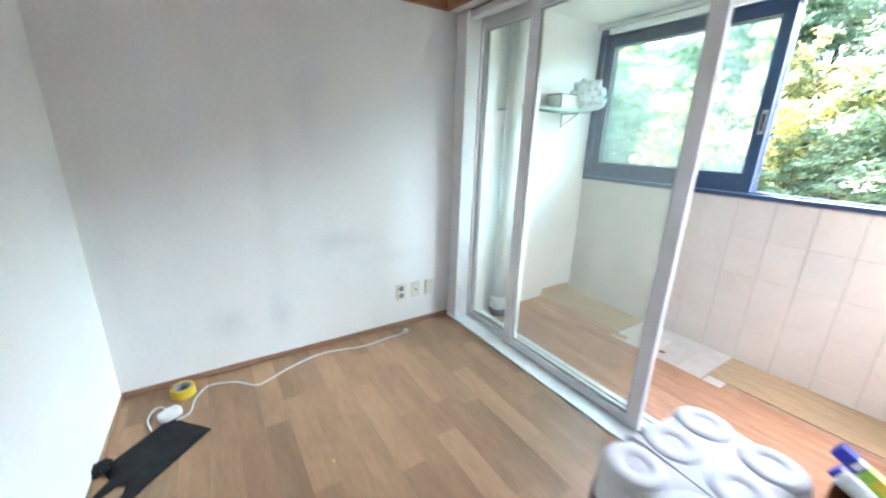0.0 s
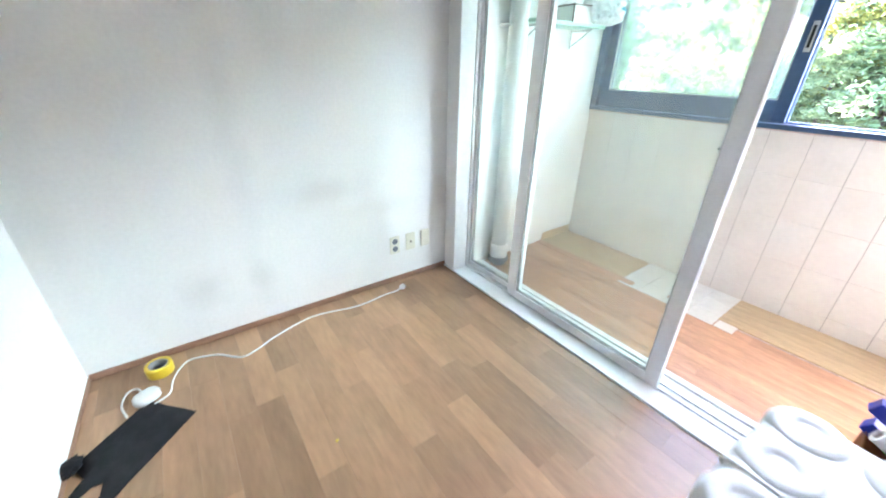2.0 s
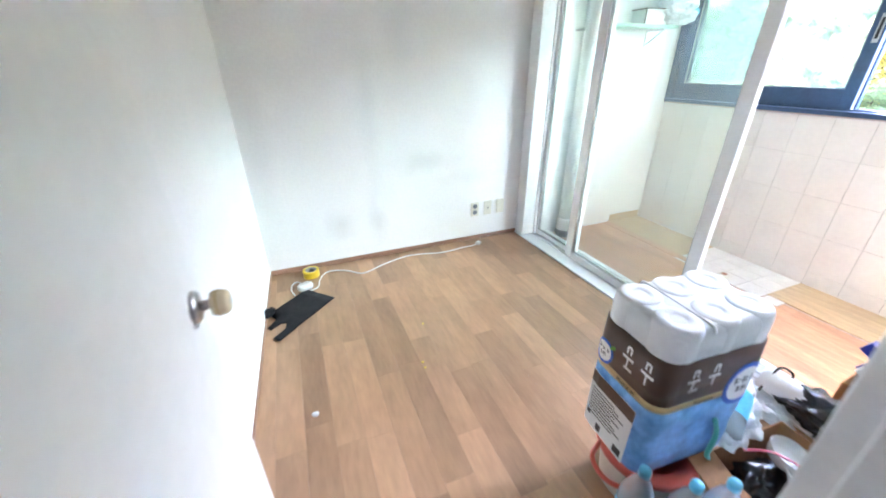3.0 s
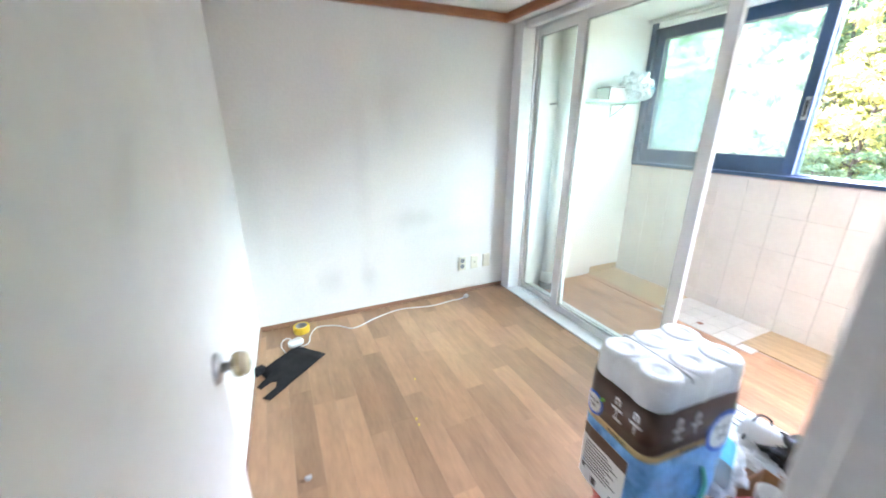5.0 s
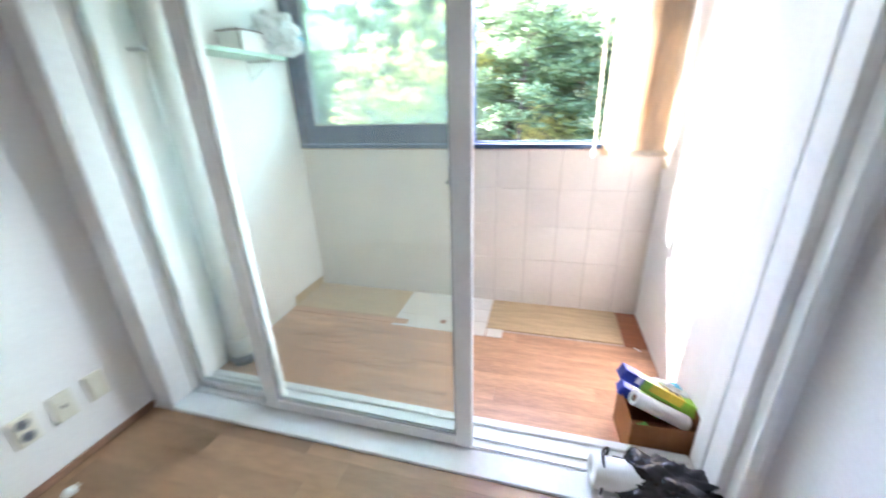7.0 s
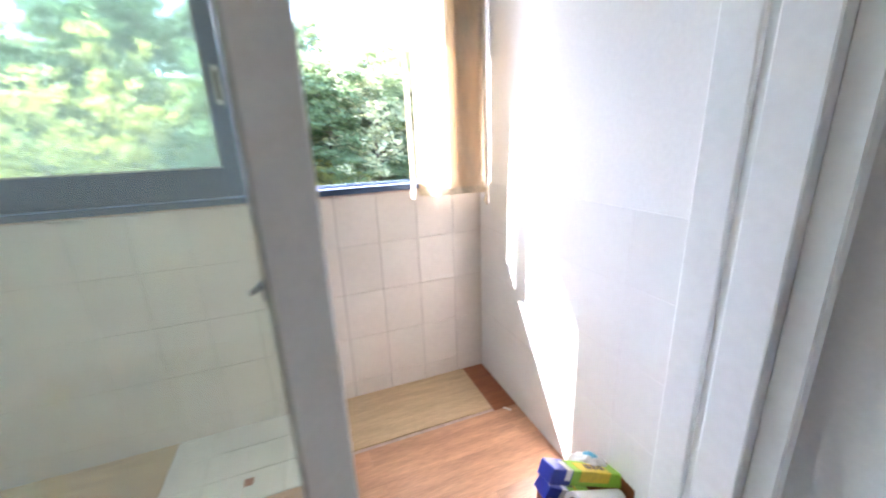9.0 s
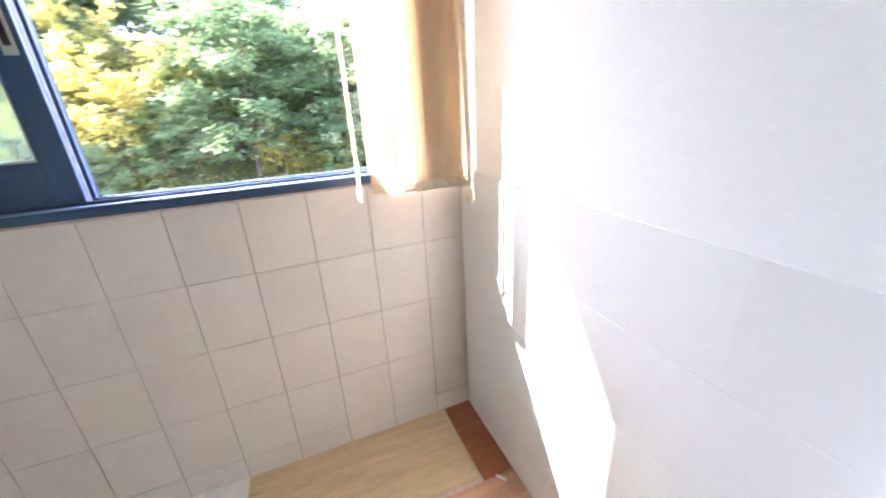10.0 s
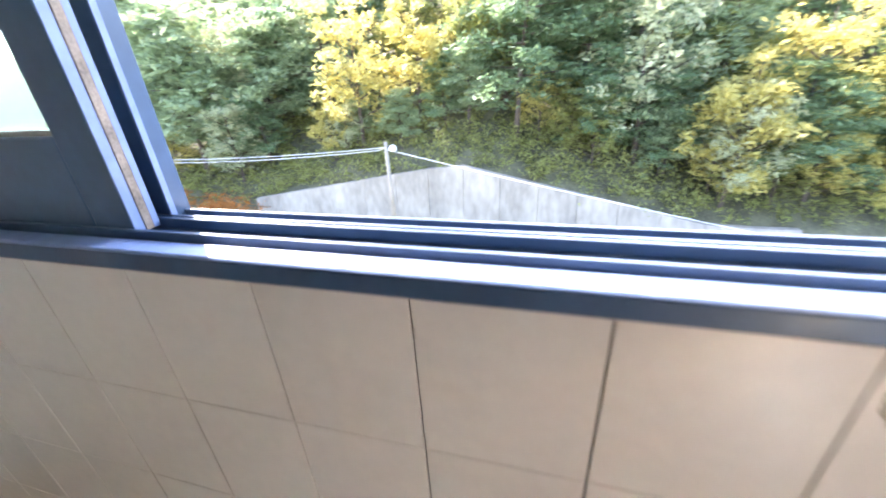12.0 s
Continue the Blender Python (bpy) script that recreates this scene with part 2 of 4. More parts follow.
def tube(bm, pts, r, seg=8):
    """Sweeps a round section along points; r is one radius or one for each point."""
    pts = [Vector(p) for p in pts]
    rad = r if isinstance(r, (list, tuple)) else [r] * len(pts)
    rings, side = [], None
    for i, p in enumerate(pts):
        d = (pts[min(i + 1, len(pts) - 1)] - pts[max(i - 1, 0)]).normalized()
        if side is None:
            side = d.orthogonal().normalized()
        side = (side - d * side.dot(d)).normalized()
        up = d.cross(side)
        rings.append([bm.verts.new(p + (side * math.cos(a) + up * math.sin(a)) * rad[i]) for a in (2 * math.pi * k / seg for k in range(seg))])
    for a, b in zip(rings, rings[1:]):
        for k in range(seg):
            bm.faces.new((a[k], a[(k + 1) % seg], b[(k + 1) % seg], b[k]))
    bm.faces.new(rings[0][::-1])
    bm.faces.new(rings[-1])
    return bm


def smooth_path(pts, n=8):
    """Catmull-Rom curve through points."""
    pts = [Vector(p) for p in pts]
    pts = [2 * pts[0] - pts[1]] + pts + [2 * pts[-1] - pts[-2]]
    out = []
    for a, b, c, d in zip(pts, pts[1:], pts[2:], pts[3:]):
        for k in range(n):
            t = k / n
            out.append(0.5 * (2 * b + (c - a) * t + (2 * a - 5 * b + 4 * c - d) * t * t + (3 * b - a - 3 * c + d) * t ** 3))
    return out + [pts[-2]]


def part(name, bm, material, parent=None, label="", smooth=False, at=None):
    """Links a bmesh as one mesh object under a thing or a part."""
    me = bpy.data.meshes.new(name)
    bmesh.ops.recalc_face_normals(bm, faces=bm.faces)
    bm.to_mesh(me)
    bm.free()
    if smooth:
        for p in me.polygons:
            p.use_smooth = True
    me.materials.append(material)
    ob = new(name, me)
    if parent is not None:
        ob.parent = parent
    if at is not None:
        ob.matrix_basis = at
    if label:
        ob["label"] = label
    return ob


def thing(name, at, label, category, group="", kind=""):
    ob = new(name)
    ob.empty_display_size = 0.05
    ob.matrix_basis = at if isinstance(at, Matrix) else Matrix.Translation(at)
    return tagged(ob, label, category, group, kind)


def structure(name, bm, material, label, category, smooth=False):
    return tagged(part(name, bm, material, smooth=smooth), label, category, "", "structure")


def piece(name, mesh, parent, at):
    ob = new(name, mesh)
    ob.parent = parent
    ob.matrix_basis = at
    return ob


MESHES = {}


def slab(w, l, h, material, bevel=0.0012):
    """Flat piece, shared between alike pieces, its top face at z = 0."""
    key = (round(w, 3), round(l, 3), round(h, 4), material.name)
    if key not in MESHES:
        me = bpy.data.meshes.new("piece")
        x, y = w / 2, l / 2
        b = min(bevel, w / 5, l / 5)
        vs = [(-x, -y, -h), (x, -y, -h), (x, y, -h), (-x, y, -h), (-x, -y, -b), (x, -y, -b), (x, y, -b), (-x, y, -b),
              (-x + b, -y + b, 0), (x - b, -y + b, 0), (x - b, y - b, 0), (-x + b, y - b, 0)]
        fs = [(3, 2, 1, 0), (8, 9, 10, 11)]
        for k in range(4):
            j = (k + 1) % 4
            fs += [(k, j, 4 + j, 4 + k), (4 + k, 4 + j, 8 + j, 8 + k)]
        me.from_pydata(vs, [], fs)
        me.materials.append(material)
        MESHES[key] = me
    return MESHES[key]


# ---- large structure ----
XW, YS, XE, YB, ZB = -2.05, -2.44, 1.44, -2.40, -0.08
CEIL_Z, BAL_Z = 2.155, 2.26
DOOR_X0, DOOR_X1, DOOR_H = -2.005, -1.055, 1.98
WIN_Y0, WIN_Y1, WIN_Z0, WIN_Z1 = -2.34, -0.010, 1.024, 2.225

floor = structure("floor", boxed(-2.125, -0.045, YS, 0, -0.2, -0.004), OAKBASE, "oak wood print vinyl plank floor, worn and a little dusty", "floor")
hall_floor = structure("hall_floor", boxed(-2.6, -0.4, -4.2, YS, -0.2, -0.001), OAK, "oak wood print vinyl floor of the hall", "floor")
balcony_floor = structure("balcony_floor", boxed(0.235, XE, YB, 0, -0.3, ZB - 0.004), CEMENT, "balcony floor under orange wood vinyl and white tiles", "floor")
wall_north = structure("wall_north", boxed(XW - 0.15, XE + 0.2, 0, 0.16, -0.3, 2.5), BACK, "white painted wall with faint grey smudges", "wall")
def skewed(x_north, x_south, thick, z0, z1):
    """Upright slab along the slightly skewed west side of the room."""
    bm = bmesh.new()
    low, high = [[bm.verts.new((x, y, z)) for x, y in ((x_north, 0), (x_south, YS), (x_south - thick, YS), (x_north - thick, 0))] for z in (z0, z1)]
    bm.faces.new(low)
    bm.faces.new(high)
    for k in range(4):
        bm.faces.new((low[k], low[(k + 1) % 4], high[(k + 1) % 4], high[k]))
    return bm


wall_west = structure("wall_west", skewed(-2.045, -2.125, 0.15, -0.2, 2.5), WALL, "plain white painted wall beside the open door", "wall")
bm = bmesh.new()
box(bm, XW - 0.15, DOOR_X0 - 0.03, -2.57, YS, -0.2, 2.5)
box(bm, DOOR_X1 + 0.03, 0.0, -2.57, YS, -0.2, 2.5)
box(bm, DOOR_X0 - 0.03, DOOR_X1 + 0.03, -2.57, YS, DOOR_H + 0.03, 2.5)
wall_south = structure("wall_south", bm, WALL, "white painted wall with the doorway", "wall")
balcony_wall = structure("balcony_wall_south", boxed(0.0, XE + 0.2, -2.55, YB, -0.3, 2.5), WALL, "white balcony wall in sunlight, tiled below", "wall")
bm = bmesh.new()
box(bm, XE, XE + 0.2, YB, 0, -0.3, WIN_Z0 - 0.012)
box(bm, XE, 1.53, YB, 0, WIN_Z1, 2.5)
box(bm, XE, XE + 0.2, YB, WIN_Y0, WIN_Z0 - 0.012, WIN_Z1)
box(bm, XE, XE + 0.2, WIN_Y1, 0, WIN_Z0 - 0.012, WIN_Z1)
wall_east = structure("wall_east", bm, WALL, "outer balcony wall with the wide window, tiled below", "wall")
# unseen overhang, added to bound the sun patch on the balcony wall
structure("outer_slab", boxed(1.531, 2.02, -3.2, 1.2, 2.63, 2.80), CONC, "plain concrete slab added out of view to cut the sun", "slab")
ceiling = structure("ceiling", boxed(-2.14, 0.0, YS, 0, CEIL_Z, CEIL_Z + 0.2), CEIL, "white papered ceiling", "ceiling")
balcony_ceiling = structure("balcony_ceiling", boxed(0.0, XE, YB, 0, BAL_Z, BAL_Z + 0.2), CEIL, "white balcony ceiling", "ceiling")
bm = bmesh.new()
box(bm, -2.75, -2.6, -4.35, -2.57, -0.2, 2.5)
box(bm, -0.4, -0.25, -4.35, -2.57, -0.2, 2.5)
box(bm, -2.6, -0.4, -4.35, -4.2, -0.2, 2.5)
box(bm, -2.6, XW - 0.15, -2.57, -2.4, -0.2, 2.5)
structure("hall_wall", bm, WALL, "plain white hall walls behind the doorway", "wall")
structure("hall_ceiling", boxed(-2.75, -0.25, -4.35, -2.57, 2.2, 2.4), CEIL, "white hall ceiling", "ceiling")

# skirting, crown moulding and the boxed edge over the sliding doors
bm = bmesh.new()
box(bm, XW + 0.012, -0.039, -0.010, 0, 0, 0.034, 0.003)
structure("baseboard", bm, SKIRT, "low brown vinyl skirting along the smudged wall", "baseboard")
structure("baseboard", skewed(-2.037, -2.117, 0.008, 0, 0.016), SKIRT, "low brown vinyl skirting along the side wall", "baseboard")
structure("furring", boxed(-0.105, 0.0, YS, -0.0, 2.10, CEIL_Z), PAINT, "white boxed edge above the sliding doors", "trim")
for args in ((XW, -0.105, -0.03, 0.0), (-0.135, -0.105, YS, -0.03), (XW, XW + 0.03, YS, -0.03), (XW + 0.03, -0.135, YS, YS + 0.03)):
    structure("crown_moulding", boxed(args[0], args[1], args[2], args[3], 2.096, CEIL_Z, 0.008, 2), MOULD, "reddish brown wooden crown moulding under the ceiling", "moulding")

# ---- sliding door partition between room and balcony ----
bm = bmesh.new()
box(bm, -0.045, 0.235, YB + 0.02, 0, -0.2, 0.0, 0.004)
box(bm, -0.045, 0.062, YB + 0.02, -0.0, -0.002, 0.010, 0.005, 2)
box(bm, 0.081, 0.089, YB + 0.06, -0.06, -0.002, 0.009)
box(bm, 0.124, 0.132, YB + 0.06, -0.06, -0.002, 0.009)
box(bm, 0.195, 0.235, YB + 0.06, -0.06, -0.002, 0.012, 0.004)
structure("door_sill", bm, PAINT, "white painted sill with sliding tracks, scuffed", "sill")
bm = bmesh.new()
box(bm, -0.038, 0.070, -0.115, 0, 0.010, 2.10, 0.006, 2)
box(bm, 0.070, 0.086, -0.100, 0, 0.0, 2.10, 0.003)
box(bm, 0.086, 0.108, -0.108, 0, 0.0, 2.10, 0.003)
box(bm, 0.108, 0.150, -0.096, 0, 0.0, 2.10, 0.003)
box(bm, 0.150, 0.235, -0.110, 0, 0.0, 2.10, 0.005)
structure("door_jamb", bm, PAINT, "white painted stepped jamb of the sliding doors", "jamb")
bm = bmesh.new()
box(bm, 0.145, 0.235, YB, YB + 0.055, 0.006, 2.10, 0.006, 2)
box(bm, 0.12, 0.145, YB, YB + 0.042, 0.006, 2.10)
box(bm, 0.025, 0.12, YB, YB + 0.062, 0.006, 2.10, 0.006, 2)
box(bm, -0.03, 0.025, YB, YB + 0.034, 0.022, 2.10, 0.004)
structure("door_jamb", bm, PAINT, "white painted double jamb with a deep groove, scuffed", "jamb")
bm = bmesh.new()
box(bm, -0.038, 0.235, YB, 0, 2.10, 2.30)
box(bm, -0.015, 0.04, YB + 0.06, -0.06, 2.055, 2.10, 0.005)
box(bm, 0.15, 0.235, YB + 0.06, -0.06, 2.055, 2.10, 0.005)
structure("door_header", bm, PAINT, "white painted header with the upper tracks", "header")


def sash(name, y0, y1, x, z0, z1, label, stile=0.05, depth=0.034, rail=0.05, frame_mat=ALU, glass=PANE, near=None, top=0.05):
    """Framed pane in the plane x: two stiles, two rails, beads and glass."""
    s = thing(name, (x, (y0 + y1) / 2, z0), label, "sliding door" if z0 < 0.5 else "window sash", "", "structure")
    h, w, d = z1 - z0, (y1 - y0) / 2, depth / 2
    near = near or stile
    part("stile", boxed(-d, d, -w, -w + near, 0, h, 0.003, 2), frame_mat, s)
    part("stile", boxed(-d, d, w - stile, w, 0, h, 0.003, 2), frame_mat, s)
    part("bottom_rail", boxed(-d + 0.001, d - 0.001, -w + near, w - stile, 0, rail, 0.003, 2), frame_mat, s)
    part("top_rail", boxed(-d + 0.001, d - 0.001, -w + near, w - stile, h - top, h, 0.003, 2), frame_mat, s)
    bm = bmesh.new()
    for e in (-1, 1):
        a, b = sorted((e * 0.004, e * 0.009))
        box(bm, a, b, -w + near, -w + near + 0.006, rail, h - top)
        box(bm, a, b, w - stile - 0.006, w - stile, rail, h - top)
        box(bm, a, b, -w + near + 0.006, w - stile - 0.006, rail, rail + 0.006)
        box(bm, a, b, -w + near + 0.006, w - stile - 0.006, h - top - 0.006, h - top)
    part("glazing_bead", bm, BEAD, s, "thin grey rubber glazing bead")
    part("pane", boxed(-0.0025, 0.0025, -w + near - 0.004, w - stile + 0.004, rail - 0.004, h - top + 0.004), glass, s)
    return s


sash("fixed_sash", -0.608, -0.097, 0.128, 0.008, 2.06, "narrow glazed panel in a white aluminium frame", 0.026, 0.030, 0.032, near=0.05)
door_front = sash("sliding_door", -1.522, -0.550, 0.085, 0.008, 2.06, "glazed white aluminium sliding door pushed open", 0.070, 0.034, near=0.064)

# ---- door leaf into the room, its frame ----
bm = bmesh.new()
box(bm, DOOR_X0 - 0.03, DOOR_X0, -2.59, YS + 0.012, 0, DOOR_H, 0.004)
box(bm, DOOR_X1, DOOR_X1 + 0.03, -2.59, YS + 0.012, 0, DOOR_H, 0.004)
box(bm, DOOR_X1 - 0.014, DOOR_X1, -2.59, -2.475, 0, DOOR_H, 0.004)
box(bm, DOOR_X0 - 0.03, DOOR_X1 + 0.03, -2.59, YS + 0.012, DOOR_H, DOOR_H + 0.03, 0.004)
box(bm, DOOR_X1 + 0.03, DOOR_X1 + 0.08, -2.585, -2.57, 0, DOOR_H + 0.07, 0.004)
door_frame = structure("door_frame", bm, PAINT, "white painted door frame with chipped edges", "door frame")
part("strike_hole", boxed(DOOR_X1 - 0.003, DOOR_X1 - 0.0005, -2.470, -2.454, 0.628, 0.650), DARKHOLE, door_frame, "dark empty strike hole")
part("paint_chip", boxed(DOOR_X1 - 0.002, DOOR_X1 - 0.0008, -2.474, -2.450, 0.620, 0.658, 0.0005), BRUSH, door_frame, "chipped paint round the strike hole")

door = thing("door_1", pose(-1.99, -2.43, 0, 0, 0, -0.6), "white painted flush door standing open against the wall", "door", "", "structure")
part("leaf", boxed(-0.034, 0.0, 0.0, 0.690, 0.008, DOOR_H - 0.01, 0.003, 2), DOORPAINT, door)
knob = new("knob_set")
knob["label"] = "ivory round knob on a worn steel rose"
knob.parent = door
knob.matrix_basis = Matrix.Translation((0.0, 0.618, 0.892)) @ pose(0, 0, 0, 0, 90, 0)
part("rose", lathe(bmesh.new(), [(0.0335, 0.0), (0.0335, 0.004), (0.029, 0.010), (0.014, 0.013)], 28), STEEL, knob, "worn steel rose", True)
part("neck", lathe(bmesh.new(), [(0.011, 0.010), (0.010, 0.034)], 16), STEEL, knob, "steel neck", True)
part("knob", lathe(bmesh.new(), [(0.012, 0.030), (0.024, 0.034), (0.027, 0.042), (0.027, 0.050), (0.025, 0.060), (0.019, 0.066), (0.010, 0.068)], 28), IVORY, knob, "ivory plastic knob", True)
part("ring", lathe(bmesh.new(), [(0.0275, 0.043), (0.0282, 0.045), (0.0275, 0.047)], 28, caps=False), BRASS, knob, "brass ring", True)
part("keyhole", lathe(bmesh.new(), [(0.007, 0.0675), (0.007, 0.0695)], 12), STEEL, knob, "steel lock button")
for hz in (0.25, 1.70):
    part("hinge", lathe(bmesh.new(), [(0.007, 0), (0.007, 0.09)], 12, (0.004, -0.002, hz)), STEEL, door, "steel hinge")

# ---- balcony window ----
window = thing("window_1", (0, 0, 0), "wide blue steel sliding window, half open, with frosted panes", "window", "", "structure")
bm = bmesh.new()
box(bm, 1.403, 1.535, WIN_Y0, WIN_Y1, 1.024, 1.050, 0.003)
box(bm, 1.403, 1.535, WIN_Y0, WIN_Y0 + 0.035, 1.050, WIN_Z1 - 0.045, 0.003)
box(bm, 1.403, 1.535, WIN_Y1 - 0.050, WIN_Y1, 1.050, WIN_Z1 - 0.045, 0.003)
box(bm, 1.403, 1.535, WIN_Y0, WIN_Y1, WIN_Z1 - 0.045, WIN_Z1, 0.003)
part("window_frame", bm, BLUE, window)
# sunlit band along the sill, given as a paler strip
part("sill_strip", boxed(1.398, 1.428, WIN_Y0 + 0.001, WIN_Y1 - 0.001, 1.0505, 1.0555, 0.002), BLUELIT, window, "sill edge coloured pale blue as lit by the sun")
for rx in (1.436, 1.478, 1.488, 1.512):
    part("track", boxed(rx - 0.003, rx + 0.003, WIN_Y0 + 0.036, WIN_Y1 - 0.064, 1.050, 1.064, 0.001), BLUE, window, "worn blue track rail")
    part("upper_track", boxed(rx - 0.003, rx + 0.003, WIN_Y0 + 0.036, WIN_Y1 - 0.064, 2.160, 2.182, 0.001), BLUE, window)
inner = sash("window_sash", -1.272, -0.062, 1.456, 1.056, 2.165, "blue window sash with frosted greenish glass, slid shut", 0.066, 0.032, 0.119, BLUE, FROST, top=0.068)
outer = sash("window_sash", -1.276, -0.064, 1.5045, 1.056, 2.165, "outer blue window sash with frosted greenish glass", 0.060, 0.032, 0.115, BLUE, FROST, top=0.066)
part("weather_strip", boxed(-0.003, 0.007, -0.6075, -0.6051, 0.0, 1.09), BRUSH, inner, "grey pile weather strip")
# lit sash edges, their brightness set by the paler blue
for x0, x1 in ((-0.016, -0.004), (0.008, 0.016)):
    part("edge_strip", boxed(x0, x1, -0.6065, -0.6051, 0.0, 1.094), BLUELIT, inner, "sash edge coloured pale blue as lit by daylight")
part("edge_strip", boxed(-0.016, -0.008, -0.6077, -0.6063, 0.0, 1.094), BLUELIT, outer, "sash edge coloured pale blue as lit by daylight")
part("pull_plate", boxed(-0.0195, -0.016, -0.5935, -0.5655, 0.365, 0.51, 0.001), STEEL, inner, "brushed steel pull plate")
part("pull_recess", boxed(-0.0205, -0.0185, -0.5865, -0.5725, 0.385, 0.49), DARKHOLE, inner, "dark finger recess")
structure("cement_strip", boxed(XE - 0.024, XE, WIN_Y0 - 0.04, 0.0, 1.014, 1.024, 0.003), CEMENT, "pinkish cement strip between tiles and window", "trim")
bm = boxed(1.36, 1.403, WIN_Y0, WIN_Y1 + 0.04, WIN_Z1 + 0.002, WIN_Z1 + 0.028, 0.003)
structure("curtain_rail", bm, ALU, "slim white blind rail above the window", "rail")

# ---- vertical blind, pushed to the end ----
blind = thing("vertical_blind", (1.345, -2.14, 2.185), "beige fabric vertical blind pushed to the end of the window", "blind")
part("head_rail", boxed(-0.02, 0.012, -0.20, 2.0, -0.02, 0.022, 0.003), ALU, blind, "white head rail")


def slat(y, turn, x=0.0, h=1.175, w=0.127):
    bm = bmesh.new()
    cols, rows = 6, 10
    grid = []
    for j in range(rows + 1):
        z = -0.02 - h * j / rows
        grid.append([bm.verts.new(((0.006 * math.sin(math.pi * i / cols) + 0.003 * math.sin(3.1 * j / rows + 9 * y)), w * (i / cols - 0.5), z)) for i in range(cols + 1)])
    for a, b in zip(grid, grid[1:]):
        for i in range(cols):
            bm.faces.new((a[i], a[i + 1], b[i + 1], b[i]))
    bmesh.ops.solidify(bm, geom=bm.faces[:], thickness=0.0009)
    ob = part("slat", bm, BLIND, blind, "", True, pose(x, y, 0, 0, 0, turn))
    bm = bmesh.new()
    for r in range(6):
        pts = [(0.006 * math.sin(math.pi * k / 20) - 0.001 + 0.0012 * math.sin(2.2 * k + r), w * (k / 20 - 0.5), -0.02 - h + 0.030 - 0.006 * r) for k in range(21)]
        tube(bm, pts, 0.0024, 5)
    part("hem", bm, CORD, ob, "braided cream hem")


slat(0.146, 86, -0.010, w=0.09)
slat(0.060, -49, 0.020, w=0.11)
for y, turn, x in ((-0.052, 10, 0.010), (-0.108, 7, -0.006), (-0.138, 2, 0.008), (-0.158, -6, -0.006), (-0.176, -14, 0.006)):
    slat(y, turn, x)
bm = bmesh.new()
for k in range(5):
    tube(bm, smooth_path([(-0.05 + 0.009 * k, -0.215 - 0.004 * k, -0.02), (-0.05 + 0.009 * k, -0.222, -0.6), (-0.054 + 0.012 * k, -0.228 - 0.003 * k, -1.19), (-0.05 + 0.01 * k, -0.226, -1.235)], 5), 0.0022, 6)
part("cord", bm, CORD, blind, "looped cream pull cords", True)
part("cord_weight", lathe(bmesh.new(), [(0.006, 0), (0.011, 0.01), (0.010, 0.045), (0.004, 0.055)], 12, (-0.042, -0.228, -1.255)), IVORY, blind, "ivory cord weight", True)
hook = thing("tieback_hook", (1.335, YB, 1.03), "ivory plastic tieback hook on the sunlit wall", "hook")
part("plate", boxed(-0.011, 0.011, 0, 0.006, -0.055, 0.012, 0.002), IVORY, hook)
part("arm", tube(bmesh.new(), smooth_path([(0, 0.004, -0.02), (-0.002, 0.03, -0.03), (-0.004, 0.04, -0.012), (-0.004, 0.04, 0.008)], 4), 0.004, 8), IVORY, hook, "", True)

# ---- sliding door furniture ----
latch = part("latch", boxed(0.017, 0.026, -0.424, -0.409, 1.055, 1.085, 0.003), DARKHOLE, door_front, "dark metal latch")
part("lever", tube(bmesh.new(), [(0.024, -0.417, 1.070), (0.034, -0.410, 1.074), (0.038, -0.394, 1.062)], [0.006, 0.006, 0.004], 8), DARKHOLE, latch, "", True)

# ---- soil pipe and shelf ----
pipe = thing("drain_pipe", (0.43, -0.085, ZB), "white plastic drain pipe standing in the balcony corner", "pipe")
part("tube", lathe(bmesh.new(), [(0.058, 0.07), (0.058, 2.335)], 32), PIPEWHITE, pipe, "", True)
part("socket", lathe(bmesh.new(), [(0.068, 0.06), (0.068, 0.16), (0.062, 0.17)], 32), PIPEWHITE, pipe, "", True)
part("grey_collar", lathe(bmesh.new(), [(0.079, 0.028), (0.081, 0.034), (0.075, 0.062), (0.06, 0.068)], 32), GREYPL, pipe, "grey plastic collar", True)
part("base_flange", lathe(bmesh.new(), [(0.064, 0), (0.062, 0.03)], 24), GREYPL, pipe, "", True)
part("wall_clip", boxed(-0.082, -0.055, 0.0, 0.085, 1.625, 1.64, 0.003), STEEL, pipe, "steel wall clip")
shelf = thing("wall_shelf", (0.81, 0, 1.565), "mint green wall shelf on a bracket", "shelf")
part("board", boxed(-0.36, 0.34, -0.20, -0.001, 0, 0.022, 0.004, 2), MINT, shelf)
for bx in (-0.28, 0.24):
    bm = boxed(bx - 0.011, bx + 0.011, -0.012, -0.001, -0.12, 0)
    box(bm, bx - 0.011, bx + 0.011, -0.17, -0.012, -0.014, 0, 0.002)
    tube(bm, [(bx, -0.012, -0.10), (bx, -0.15, -0.012)], 0.006, 6)
    part("bracket", bm, WHITEPL, shelf, "white metal bracket")

